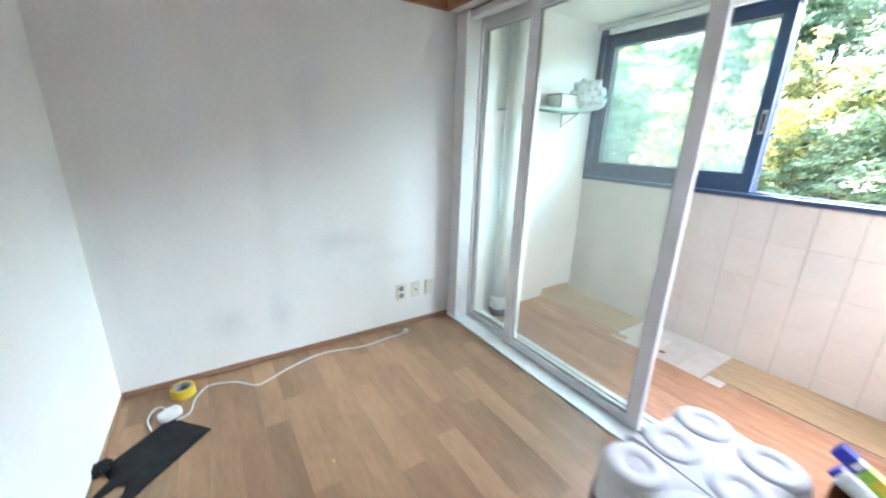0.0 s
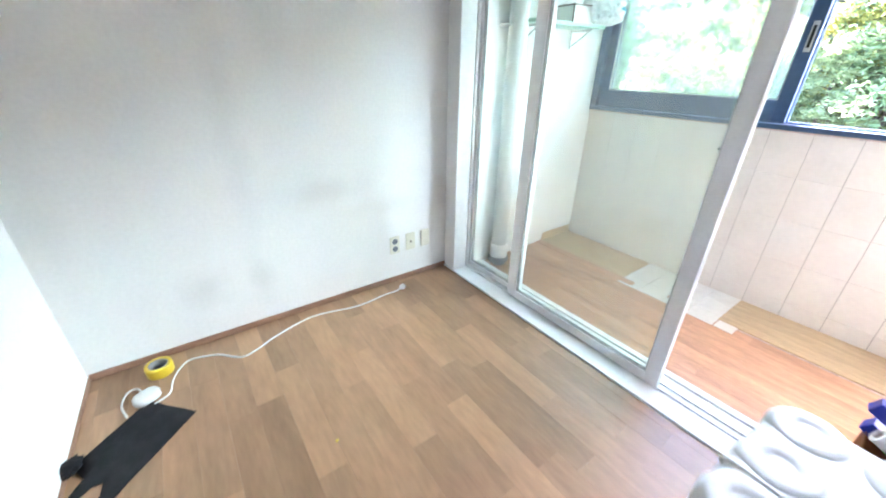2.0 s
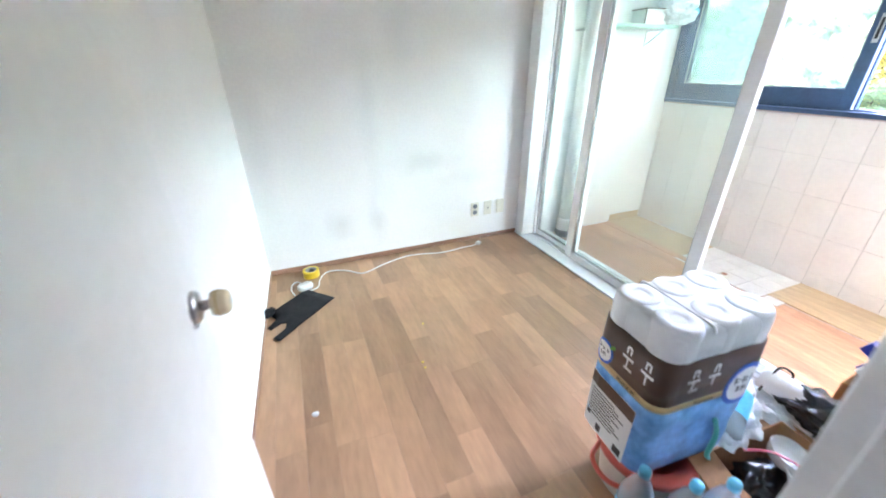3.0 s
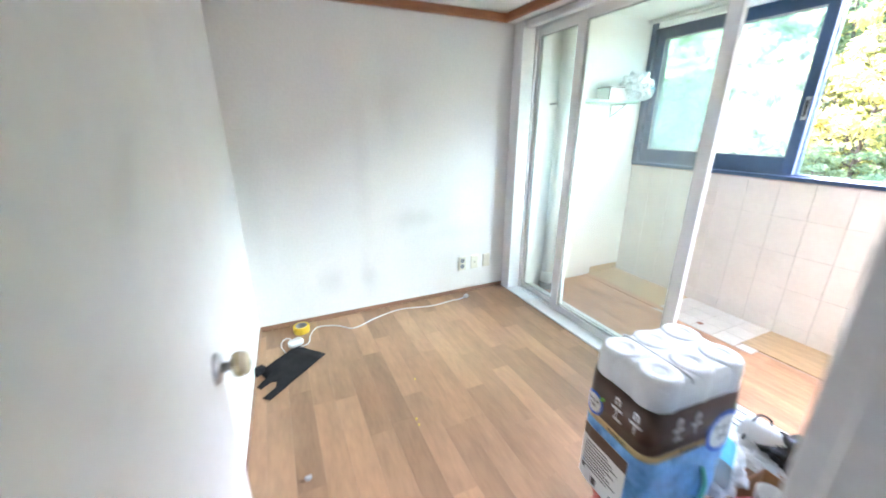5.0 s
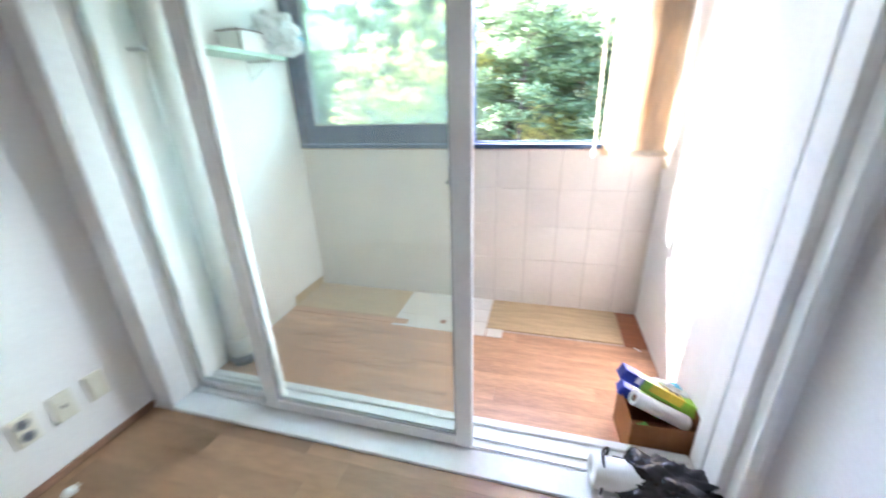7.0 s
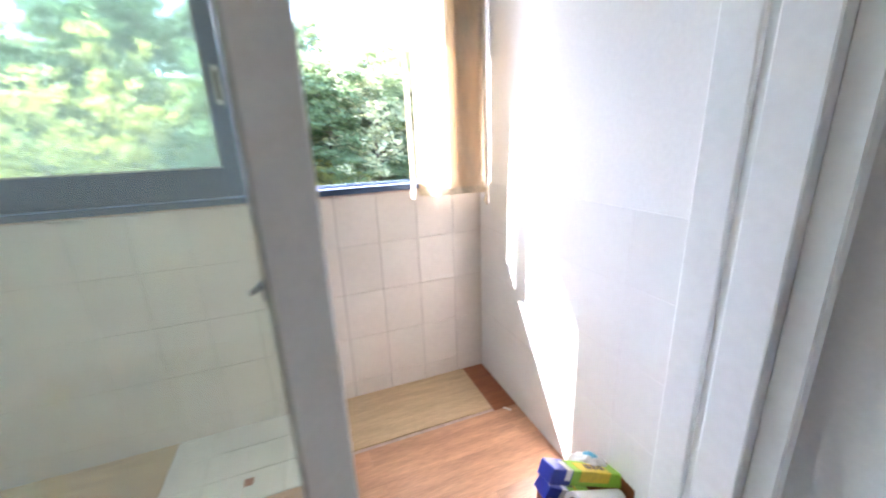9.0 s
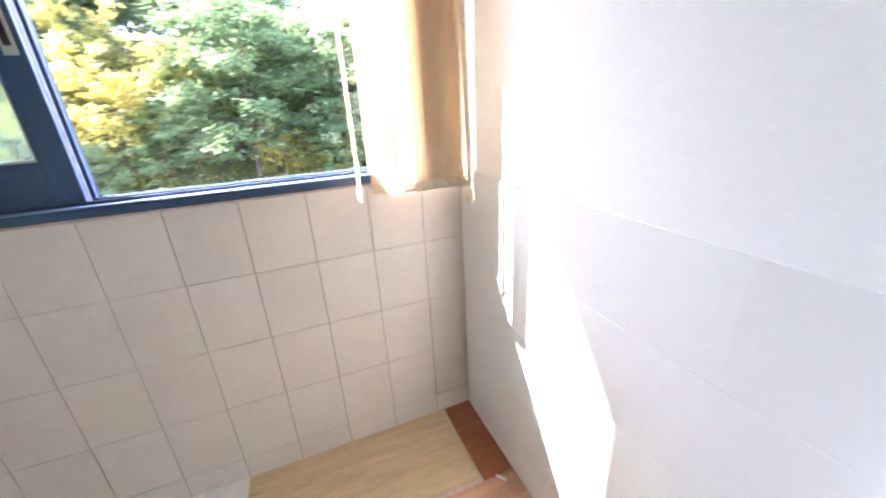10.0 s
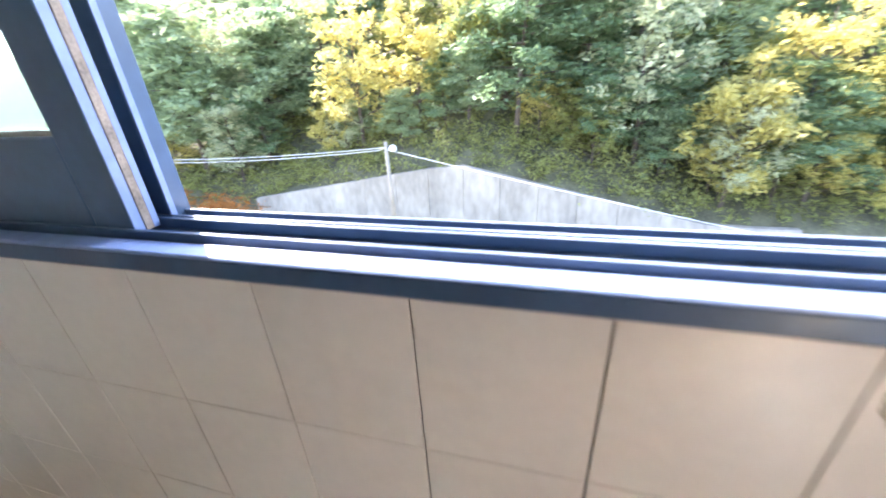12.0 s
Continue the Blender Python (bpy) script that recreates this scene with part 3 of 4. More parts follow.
# ---- wall sockets ----
for x, kind in ((-0.443, 2), (-0.325, 1), (-0.208, 0)):
    so = thing("wall_socket", (x, 0, 0.267), ("ivory double power socket low on the wall", "ivory wall plate with one outlet", "blank ivory wall plate")[2 - kind], "socket", "sockets on the smudged wall")
    part("plate", boxed(-0.035, 0.035, -0.009, 0, -0.06, 0.06, 0.004, 2), PLASTIC, so)
    if kind == 2:
        for z in (-0.026, 0.026):
            part("well", lathe(bmesh.new(), [(0.0195, 0.0), (0.0195, 0.0022), (0.016, 0.0024)], 20, (0, -0.0088, z), pose(0, 0, 0, 90, 0, 0)), GREYPL, so, "round socket well")
            for s in (-0.008, 0.008):
                part("pin_hole", lathe(bmesh.new(), [(0.003, 0), (0.003, 0.001)], 8, (s, -0.0112, z), pose(0, 0, 0, 90, 0, 0)), DARKHOLE, so)
    elif kind == 1:
        part("insert", boxed(-0.013, 0.013, -0.0115, -0.0088, -0.026, 0.026, 0.002), PLASTIC, so)
        part("port", boxed(-0.006, 0.006, -0.0125, -0.0112, -0.008, 0.008), BRUSH, so)
    else:
        part("cover", boxed(-0.026, 0.026, -0.0108, -0.0088, -0.05, 0.05, 0.001), PLASTIC, so)

# ---- outside: hillside, retaining wall, trees ----
HILL = mat("leaf_littered_ground", (0.13, 0.12, 0.065), 0.95, var=0.3, scale=0.6, fine=6, bump=0.4)
BARK = mat("grey_brown_bark", (0.11, 0.08, 0.06), 0.9, var=0.25, scale=3, fine=30, bump=0.4)
PINE = mat("pine_needles", (0.20, 0.29, 0.14), 0.6, var=0.25, scale=0.6, fine=3, bump=0, island=True, translucent=0.45)
PINEB = mat("pale_pine_needles", (0.36, 0.44, 0.23), 0.6, var=0.25, scale=0.6, fine=3, bump=0, island=True, translucent=0.5)
GOLD = mat("yellow_leaves", (0.62, 0.54, 0.17), 0.6, var=0.22, scale=0.8, fine=4, bump=0, island=True, translucent=0.5)
SILVER = mat("silvery_leaves", (0.52, 0.54, 0.31), 0.6, var=0.2, scale=0.8, fine=4, bump=0, island=True, translucent=0.45)
OLIVE = mat("olive_undergrowth", (0.30, 0.31, 0.09), 0.7, var=0.35, scale=0.35, fine=3, bump=0, island=True, translucent=0.45)
RUST = mat("orange_leaves", (0.42, 0.16, 0.03), 0.7, var=0.25, scale=0.8, fine=4, bump=0, island=True, translucent=0.3)


def wall_top(y):
    """Height of the top of the retaining wall."""
    return -4.7 - 0.17 * (y - 4.3) if y > 4.3 else -4.7 + 0.235 * (y - 4.3)


def hill_z(x, y):
    """Height of the hillside behind the retaining wall."""
    base = max(-8.8, wall_top(y) - 0.45)
    if x < 26.6:
        return -9.0
    return base + (x - 26.6) * 0.50 + 0.5 * math.sin(0.31 * x + 0.4 * y) * min(1, (x - 26.6) / 4)


def ground_sheet():
    xs = [1.66, 8, 16, 22, 26.3, 26.6, 28, 30, 33, 36, 40, 45, 50, 56, 62, 70, 85, 120, 400, 1500]
    ys = [-1500, -300, -90, -60, -45, -34, -26, -20, -16, -12, -8, -4, 0, 4, 8, 12, 16, 20, 26, 34, 45, 60, 90, 300, 1500]
    bm = bmesh.new()
    g = [[bm.verts.new((x, y, -9.0 if x < 26.5 else hill_z(min(x, 62), max(-60, min(60, y))))) for y in ys] for x in [-400] + xs]
    for a, b in zip(g, g[1:]):
        for k in range(len(ys) - 1):
            bm.faces.new((a[k], a[k + 1], b[k + 1], b[k]))
    return bm


structure("ground", ground_sheet(), HILL, "leaf littered ground and wooded hillside", "ground", True)
retaining = thing("retaining_wall", (26.3, 0, -9.0), "tall grey stained concrete retaining wall below the trees", "retaining wall", "", "structure")
for k in range(15):
    y0, y1 = -17 + 2.6 * k, -17 + 2.6 * (k + 1) - 0.03
    bm = bmesh.new()
    top = [9.0 + max(-8.6, wall_top(y)) for y in (y0, y1)]
    vs = [bm.verts.new(p) for p in ((-0.15, y0, -0.3), (-0.15, y1, -0.3), (0.1, y1, top[1]), (0.1, y0, top[0]), (0.55, y0, -0.3), (0.55, y1, -0.3), (0.55, y1, top[1]), (0.55, y0, top[0]))]
    for f in ((0, 3, 2, 1), (4, 5, 6, 7), (3, 7, 6, 2), (0, 1, 5, 4), (0, 4, 7, 3), (1, 2, 6, 5)):
        bm.faces.new([vs[i] for i in f])
    part("panel", bm, CONC, retaining)

lamp = thing("street_lamp", (23.4, 8.1, -9.35), "pale concrete lamp post with a white lamp head", "street lamp")
part("post", lathe(bmesh.new(), [(0.17, 0), (0.11, 6.75)], 14), CONC, lamp, "", True)
part("lamp_head", lathe(bmesh.new(), [(0.08, 0.0), (0.24, 0.06), (0.26, 0.25), (0.14, 0.40)], 16, (0.0, -0.45, 6.15), pose(0, 0, 0, 0, 0, 0)), WHITEPL, lamp, "white lamp head", True)
part("arm", tube(bmesh.new(), [(0, 0, 6.2), (0, -0.4, 6.35)], 0.05, 8), STEEL, lamp)
part("crossarm", boxed(-0.05, 0.05, 0.0, 0.45, 6.3, 6.42), STEEL, lamp)
for a, b, sag in (((23.4, 8.45, -2.97), (23.4, 41, -3.5), 0.5), ((23.4, 8.45, -3.10), (24.4, 41, -3.85), 0.6), ((23.4, 7.95, -3.10), (22.0, -25, -9.5), 0.25)):
    pts = [Vector(a).lerp(Vector(b), k / 12) - Vector((0, 0, sag * 4 * (k / 12) * (1 - k / 12))) for k in range(13)]
    cb = part("overhead_cable", tube(bmesh.new(), pts, 0.022, 5), WHITEPL)
    tagged(cb, "thin pale overhead cable strung from the lamp post", "cable")

rng = np.random.default_rng(5)


def leaf_mesh(name, centres, size, spread, count, material, flat=0.5, long=1.0):
    """Clumps of small leaves round the given centres: each leaf a bent quad of its own."""
    c = np.repeat(np.asarray(centres, float), count, axis=0)
    n = len(c)
    p = c + rng.normal(size=(n, 3)) * np.asarray(spread) * 0.55
    u = rng.normal(size=(n, 3))
    u[:, 2] *= flat
    u /= np.linalg.norm(u, axis=1)[:, None]
    w = np.cross(u, rng.normal(size=(n, 3)) + np.array([0, 0, 1.2]))
    w /= np.linalg.norm(w, axis=1)[:, None]
    s = size * rng.uniform(0.55, 1.3, (n, 1))
    a = u * s * long
    b = w * s * 0.42
    vs = np.stack([p - a, p + b, p + a, p - b], axis=1).reshape(-1, 3)
    me = bpy.data.meshes.new(name)
    me.vertices.add(4 * n)
    me.vertices.foreach_set("co", vs.ravel())
    me.loops.add(4 * n)
    me.loops.foreach_set("vertex_index", np.arange(4 * n))
    me.polygons.add(n)
    me.polygons.foreach_set("loop_start", np.arange(0, 4 * n, 4))
    me.update(calc_edges=True)
    me.materials.append(material)
    return me


def tree(name, at, height, material, label, pine):
    t = thing(name, at, label, "tree")
    bm = bmesh.new()
    lean = rng.normal(size=2) * 0.05 * height
    trunk = [(lean[0] * k * k / 16, lean[1] * k * k / 16, height * 0.95 * k / 4) for k in range(5)]
    r = 0.016 * height + 0.03
    tube(bm, smooth_path(trunk, 3), [r * (1 - 0.9 * k / 12) for k in range(13)], 7)
    centres = []
    limbs = 17 if pine else 15
    for k in range(limbs):
        f = (0.30 + 0.66 * k / (limbs - 1)) if pine else (0.15 + 0.62 * k / (limbs - 1))
        a = k * 2.4 + rng.uniform(-0.4, 0.4)
        base = Vector(trunk[0]).lerp(Vector(trunk[4]), f)
        reach = height * ((0.30 * (1.15 - f) + 0.08) if pine else (0.30 * (1.05 - 0.75 * f) + 0.05)) * rng.uniform(0.75, 1.2)
        rise = height * (0.02 if pine else rng.uniform(0.10, 0.26))
        tip = base + Vector((math.cos(a) * reach, math.sin(a) * reach, rise))
        mid = base.lerp(tip, 0.5) + Vector((0, 0, rise * (0.3 if pine else -0.1)))
        tube(bm, [base, mid, tip], [r * 0.34, r * 0.22, r * 0.08], 5)
        for q in (0.45, 0.7, 0.9, 1.05):
            j = rng.normal(size=3) * height * 0.032
            j[2] *= 0.35 if pine else 1.2
            centres.append(tuple(base.lerp(tip, q) + Vector(j)))
            twig = base.lerp(tip, q) + Vector(rng.normal(size=3) * height * 0.05)
            tube(bm, [base.lerp(tip, q * 0.9), twig], [r * 0.1, r * 0.04], 4)
            centres.append(tuple(twig))
    centres.append((trunk[4][0], trunk[4][1], height * 0.97))
    part("trunk", bm, BARK, t, "grey brown trunk and limbs")
    if pine:
        me = leaf_mesh("crown", centres, 0.17, (height * 0.075, height * 0.075, height * 0.028), 58, material, 0.5, 1.5)
    else:
        me = leaf_mesh("crown", centres, 0.19, (height * 0.055, height * 0.055, height * 0.034), 30, material, 0.7, 1.3)
    crown = new("crown", me)
    crown.parent = t
    return t


KINDS = [("pine_tree", PINE, "dark green pine tree with layered needle boughs", True, 13), ("pine_tree", PINE, "dark green pine tree with layered needle boughs", True, 11.5),
         ("pine_tree", PINEB, "pale blue green pine tree with spreading boughs", True, 12), ("pine_tree", PINEB, "pale blue green pine tree with spreading boughs", True, 10),
         ("deciduous_tree", GOLD, "deciduous tree in bright yellow autumn leaf", False, 11), ("deciduous_tree", GOLD, "deciduous tree in bright yellow autumn leaf", False, 9),
         ("deciduous_tree", SILVER, "slender tree with silvery green leaves", False, 12.5), ("deciduous_tree", OLIVE, "bushy tree with olive green leaves", False, 9)]
PLACES = {0: [(31, 0.5), (33, -27)], 1: [(33, -4), (30, -24)], 2: [(33, 24), (36, 19), (34, 31), (39, 38), (30, 36)], 3: [(31, 28), (37, -11), (37, 44), (36, 26)], 4: [(30.5, 13.2), (30, -17)],
          5: [(32, 8.5), (29.3, -13.3)], 6: [(31, -8), (34, -6.5)], 7: [(33, 4.5), (31, -21)]}
for i, (name, material, label, pine, height) in enumerate(KINDS):
    spots = list(PLACES[i])
    first = spots.pop(0)
    proto = tree(name, (first[0], first[1], hill_z(*first) - 0.1), height, material, label, pine)
    for x, y in (((33, 36), (37, 47)) if i == 2 else ((30, 30), (34, 41), (41, 55)) if i == 3 else ()):
        copy_thing(proto, pose(x, y, hill_z(x, y) - 0.1, 0, 0, rng.uniform(0, 360)) @ Matrix.Scale(1.5, 4))
    for x, y in spots:
        copy_thing(proto, pose(x, y, hill_z(x, y) - 0.1, 0, 0, rng.uniform(0, 360)))
    for k in range(4):
        x, y = 28.2 + rng.uniform(0, 3.2), rng.uniform(-34, 34)
        if 22 > y > -9 and x < 29.5:
            x += 2
        copy_thing(proto, pose(x, y, hill_z(x, y) - 0.1, 0, 0, rng.uniform(0, 360)) @ Matrix.Scale(rng.uniform(0.4, 0.65), 4))
    for k in range(14 if pine else 6):
        x = 36 + 5.5 * (k % 5) + rng.uniform(-2, 2)
        y = (rng.uniform(-1, 1)) * (x * 0.95) + 1
        copy_thing(proto, pose(x, y, hill_z(x, max(-60, min(60, y))) - 0.2, rng.uniform(-4, 4), rng.uniform(-4, 4), rng.uniform(0, 360)))

pts = []
for _ in range(2300):
    x = 26.9 + abs(rng.normal()) * 7
    y = rng.uniform(-34, 36)
    pts.append((x, y, hill_z(x, y) + abs(rng.normal()) * 0.8))
tagged(new("undergrowth", leaf_mesh("undergrowth", pts, 0.15, (0.55, 0.55, 0.4), 22, OLIVE, 0.8)), "tangled olive green undergrowth on the hillside", "undergrowth", "", "stuff")
pts = [(24.5 + rng.uniform(-1.5, 1.5), 24.5 + rng.uniform(-4, 6), -8.3 + abs(rng.normal()) * 0.7) for _ in range(60)]
tagged(new("shrub_bed", leaf_mesh("shrub_bed", pts, 0.14, (0.5, 0.5, 0.4), 40, RUST, 0.8)), "low shrubs with orange autumn leaves", "shrubs", "", "stuff")

# ---- loose things in the room ----
TISSUE = mat("white_tissue_rolls", (0.88, 0.88, 0.875), 0.55, var=0.02, scale=40, fine=200, bump=0.12, translucent=0.15)
FILMBLUE = mat("blue_printed_film", (0.20, 0.42, 0.72), 0.28, var=0.35, scale=14, fine=45, bump=0.12, dark=(0.06, 0.20, 0.52))
FILMPALE = mat("pale_blue_printed_film", (0.50, 0.62, 0.74), 0.28, var=0.15, scale=14, fine=60, bump=0.12)
FILMBROWN = mat("brown_printed_film", (0.085, 0.045, 0.028), 0.3, var=0.1, scale=20, fine=60, bump=0.1)
FILMGOLD = mat("gold_printed_film", (0.55, 0.42, 0.20), 0.3, var=0.1, scale=20, bump=0.1)
LABEL = mat("white_label", (0.78, 0.77, 0.74), 0.4, var=0.02)
INK = mat("dark_ink", (0.05, 0.035, 0.03), 0.5)
RINGBLUE = mat("blue_ring_print", (0.02, 0.13, 0.62), 0.35)
LEAFGREEN = mat("green_print", (0.16, 0.45, 0.06), 0.4)
CORAL = mat("coral_plastic", (0.72, 0.13, 0.085), 0.35, var=0.06)
CREAM = mat("cream_plastic", (0.62, 0.48, 0.37), 0.4, var=0.06)
CARD = mat("brown_cardboard", (0.42, 0.21, 0.09), 0.8, var=0.1, scale=9, fine=120, bump=0.1)
CARDRED = mat("red_brown_cardboard", (0.27, 0.098, 0.022), 0.7, var=0.1, scale=9, fine=120, bump=0.1)
BAGBLACK = mat("black_glossy_plastic", (0.012, 0.012, 0.014), 0.22, var=0.2, scale=20, bump=0.2)
CAPBLUE = mat("sky_blue_cap", (0.12, 0.52, 0.72), 0.35)
GREENBOX = mat("lime_green_carton", (0.30, 0.56, 0.05), 0.4, var=0.08)
DKBLUE = mat("deep_blue_carton", (0.02, 0.04, 0.36), 0.35)
YELLOWPRINT = mat("yellow_print", (0.75, 0.55, 0.05), 0.4)
PORCELAIN = mat("white_glazed_bowl", (0.76, 0.74, 0.68), 0.2, var=0.02)
PINK = mat("pink_strap", (0.75, 0.12, 0.2), 0.4)
TEAL = mat("teal_strap", (0.10, 0.45, 0.36), 0.4)
PLASTICBAG = mat("thin_white_plastic", (0.80, 0.81, 0.82), 0.3, var=0.05, scale=20, bump=0.2, translucent=0.4)
m, n, l, b = nodes_of("clear_bottle_plastic")
b.inputs["Base Color"].default_value = (0.80, 0.88, 0.93, 1)
b.inputs["Roughness"].default_value = 0.12
b.inputs["Alpha"].default_value = 0.42
BOTTLE = m


def rounded_hull(w, d, levels, r=0.045, seg=5):
    """Closed shell of rounded-rectangle rings; levels are (height, outset)."""
    bm = bmesh.new()
    rings = []
    for z, o in levels:
        ring = []
        for cx, cy, a0 in ((1, 1, 0), (-1, 1, 90), (-1, -1, 180), (1, -1, 270)):
            for k in range(seg + 1):
                a = radians(a0 + 90 * k / seg)
                ring.append(bm.verts.new((cx * (w / 2 - r) + (r + o) * math.cos(a), cy * (d / 2 - r) + (r + o) * math.sin(a), z)))
        rings.append(ring)
    for a, c in zip(rings, rings[1:]):
        for k in range(len(a)):
            j = (k + 1) % len(a)
            bm.faces.new((a[k], a[j], c[j], c[k]))
    bm.faces.new(rings[0][::-1])
    bm.faces.new(rings[-1])
    return bm


def crumple(dims, seed, amp=0.25, detail=3, freq=3.0, flat=0.0):
    """Crumpled sheet-like lump with sharp folds, resting on z = 0."""
    bm = bmesh.new()
    bmesh.ops.create_icosphere(bm, subdivisions=detail, radius=1.0)
    off = Vector((seed * 7.3, seed * 3.1, seed * 1.7))
    for v in bm.verts:
        d = v.co.normalized()
        f = 1 + amp * (abs(noise.noise(d * freq + off)) * 2 - 0.5) + amp * 0.5 * (abs(noise.noise(d * freq * 2.7 + off)) * 2 - 0.5)
        v.co = Vector((d.x * f * dims[0] / 2, d.y * f * dims[1] / 2, max(d.z * f, -0.75 + flat) * dims[2] / 2))
    lo = min(v.co.z for v in bm.verts)
    for v in bm.verts:
        v.co.z -= lo
    return bm


def letters(text, size, material, parent, at, label):
    """Printed word as thin raised mesh letters."""
    cu = bpy.data.curves.new("letters", "FONT")
    cu.body, cu.size, cu.extrude, cu.align_x = text, size, 0.0003, "CENTER"
    tmp = bpy.data.objects.new("letters", cu)
    scene.collection.objects.link(tmp)
    me = bpy.data.meshes.new_from_object(tmp.evaluated_get(bpy.context.evaluated_depsgraph_get()))
    bpy.data.objects.remove(tmp)
    me.materials.clear()
    me.materials.append(material)
    ob = new("print", me)
    ob.parent = parent
    ob.matrix_basis = at
    ob["label"] = label
    return ob


# pack of toilet rolls on a bucket
W, D = 0.350, 0.238
pack = thing("toilet_roll_pack", pose(-0.778, -2.030, 0.206, 0, 0, -4) @ Matrix.Diagonal((1.05, 1.07, 1.145, 1)), "wrapped pack of white toilet rolls standing on a bucket", "toilet rolls")
lower = part("blue_wrap", rounded_hull(W, D, [(0.0, -0.02), (0.012, 0.0), (0.07, 0.003), (0.118, -0.001), (0.17, 0.003), (0.235, 0.0)]), FILMBLUE, pack, "blue printed plastic wrap", True)
part("gold_band", rounded_hull(W, D, [(0.235, 0.0012), (0.256, 0.0012)]), FILMGOLD, pack, "gold printed band", True)
brown = part("brown_band", rounded_hull(W, D, [(0.256, 0.001), (0.31, 0.003), (0.385, 0.001)]), FILMBROWN, pack, "brown printed band", True)
part("film_shoulder", rounded_hull(W, D, [(0.375, -0.004), (0.44, -0.004), (0.457, -0.009), (0.4635, -0.022), (0.4655, -0.034)]), TISSUE, pack, "white film between the rolls", True)
for i in range(3):
    for j in range(2):
        x, y = (i - 1) * 0.1165, (j - 0.5) * 0.118
        prof = [(0.002, 0.4600), (0.014, 0.4625), (0.024, 0.4680), (0.046, 0.4680), (0.0535, 0.4650), (0.0575, 0.458), (0.0588, 0.44), (0.0588, 0.375)]
        roll = part("roll", lathe(bmesh.new(), prof, 28, (x, y, 0.0), caps=False), TISSUE, pack, "", True)
        part("core", lathe(bmesh.new(), [(0.0145, 0.457), (0.0145, 0.4634)], 16, (x, y, 0)), FILMPALE, roll, "card core under the film")
bm = bmesh.new()
tube(bm, smooth_path([(-0.058, -0.115, 0.452), (-0.058, -0.10, 0.464), (-0.057, 0.0, 0.463), (-0.058, 0.10, 0.464), (-0.058, 0.115, 0.452)], 5), 0.004, 6)
part("film_seam", bm, TISSUE, pack, "film seam between the rolls", True)


def wrapped(bm, side=False, centre=(0.0, 0.0), out=0.0035):
    """Lays a flat print (x along the face, y up, z outwards) round the front or side of the pack."""
    bmesh.ops.subdivide_edges(bm, edges=[e for e in bm.edges if e.calc_length() > 0.012], cuts=5, use_grid_fill=True)
    w, d, r = (D, W, 0.045) if side else (W, D, 0.045)
    for v in bm.verts:
        u, z, h = v.co.x + centre[0], v.co.y + centre[1], v.co.z + out
        lim = w / 2 - r
        over = abs(u) - lim
        if over > 0:
            a = over / r
            q = Vector((math.copysign(lim + (r + h) * math.sin(a), u), -(d / 2 - r) - (r + h) * math.cos(a), z))
        else:
            q = Vector((u, -d / 2 - h, z))
        v.co = Vector((q.y, -q.x, q.z)) if side else q
    return bm


def annulus(r0, r1, h, seg=32):
    return lathe(bmesh.new(), [(r0, 0.0), (r0, h), ((r0 + r1) / 2, h), (r1, h), (r1, 0.0)], seg, caps=False)


def ring_mark(parent, r, side, centre):
    part("ring", wrapped(annulus(r * 0.80, r, 0.0012), side, centre), RINGBLUE, parent, "blue printed ring")
    part("disc", wrapped(annulus(0.001, r * 0.80, 0.0008), side, centre), LABEL, parent, "white printed disc")
    bm = bmesh.new()
    for y, hw, n in ((0.22, 0.42, 3), (-0.22, 0.30, 2)):
        for k in range(n):
            c = (k - (n - 1) / 2) * hw * r
            for dx, dy, a, b in ((-0.08, 0.0, 0.035, 0.15), (0.06, 0.08, 0.09, 0.03), (0.06, -0.06, 0.09, 0.03)):
                stroke = boxed(c + (dx - a) * r, c + (dx + a) * r, (y + dy - b) * r, (y + dy + b) * r, 0.0009, 0.0014)
                part("stroke", wrapped(stroke, side, centre), INK, parent, "dark printed stroke")
    bm = annulus(0.001, 0.16 * r, 0.0016, 10)
    bmesh.ops.transform(bm, matrix=pose(0.80 * r, 0.78 * r, 0, 0, 0, 40) @ Matrix.Diagonal((1.9, 0.9, 1, 1)), verts=bm.verts)
    part("leaf", wrapped(bm, side, centre), LEAFGREEN, parent, "green printed leaf")


FRONT = lambda x, z, o=0.0045: pose(x, -D / 2 - o, z, 90, 0, 0)
SIDE = lambda y, z, o=0.0045: pose(-W / 2 - o, y, z, 90, 0, -90)
ring_mark(pack, 0.068, False, (0.112, 0.264))
ring_mark(pack, 0.036, True, (-0.076, 0.288))


def word_bars(parent, side, centre, w, h):
    bm = bmesh.new()
    for c, low in ((-0.5, 0.2), (0.5, 0.0)):
        x = c * w * 0.9
        for dx, y, hw, hh in ((-0.09, 0.30, 0.035, 0.13), (0.09, 0.30, 0.035, 0.13), (0, 0.42, 0.07, 0.04), (0, 0.02, 0.26, 0.045), (0, -0.18, 0.035, 0.16), (low * 0.4, -0.36, low, 0.045)):
            if hw > 0:
                stroke = boxed(x + (dx - hw) * w, x + (dx + hw) * w, (y - hh) * h, (y + hh) * h, 0, 0.0008)
                part("stroke", wrapped(stroke, side, centre), LABEL, parent, "white printed stroke")


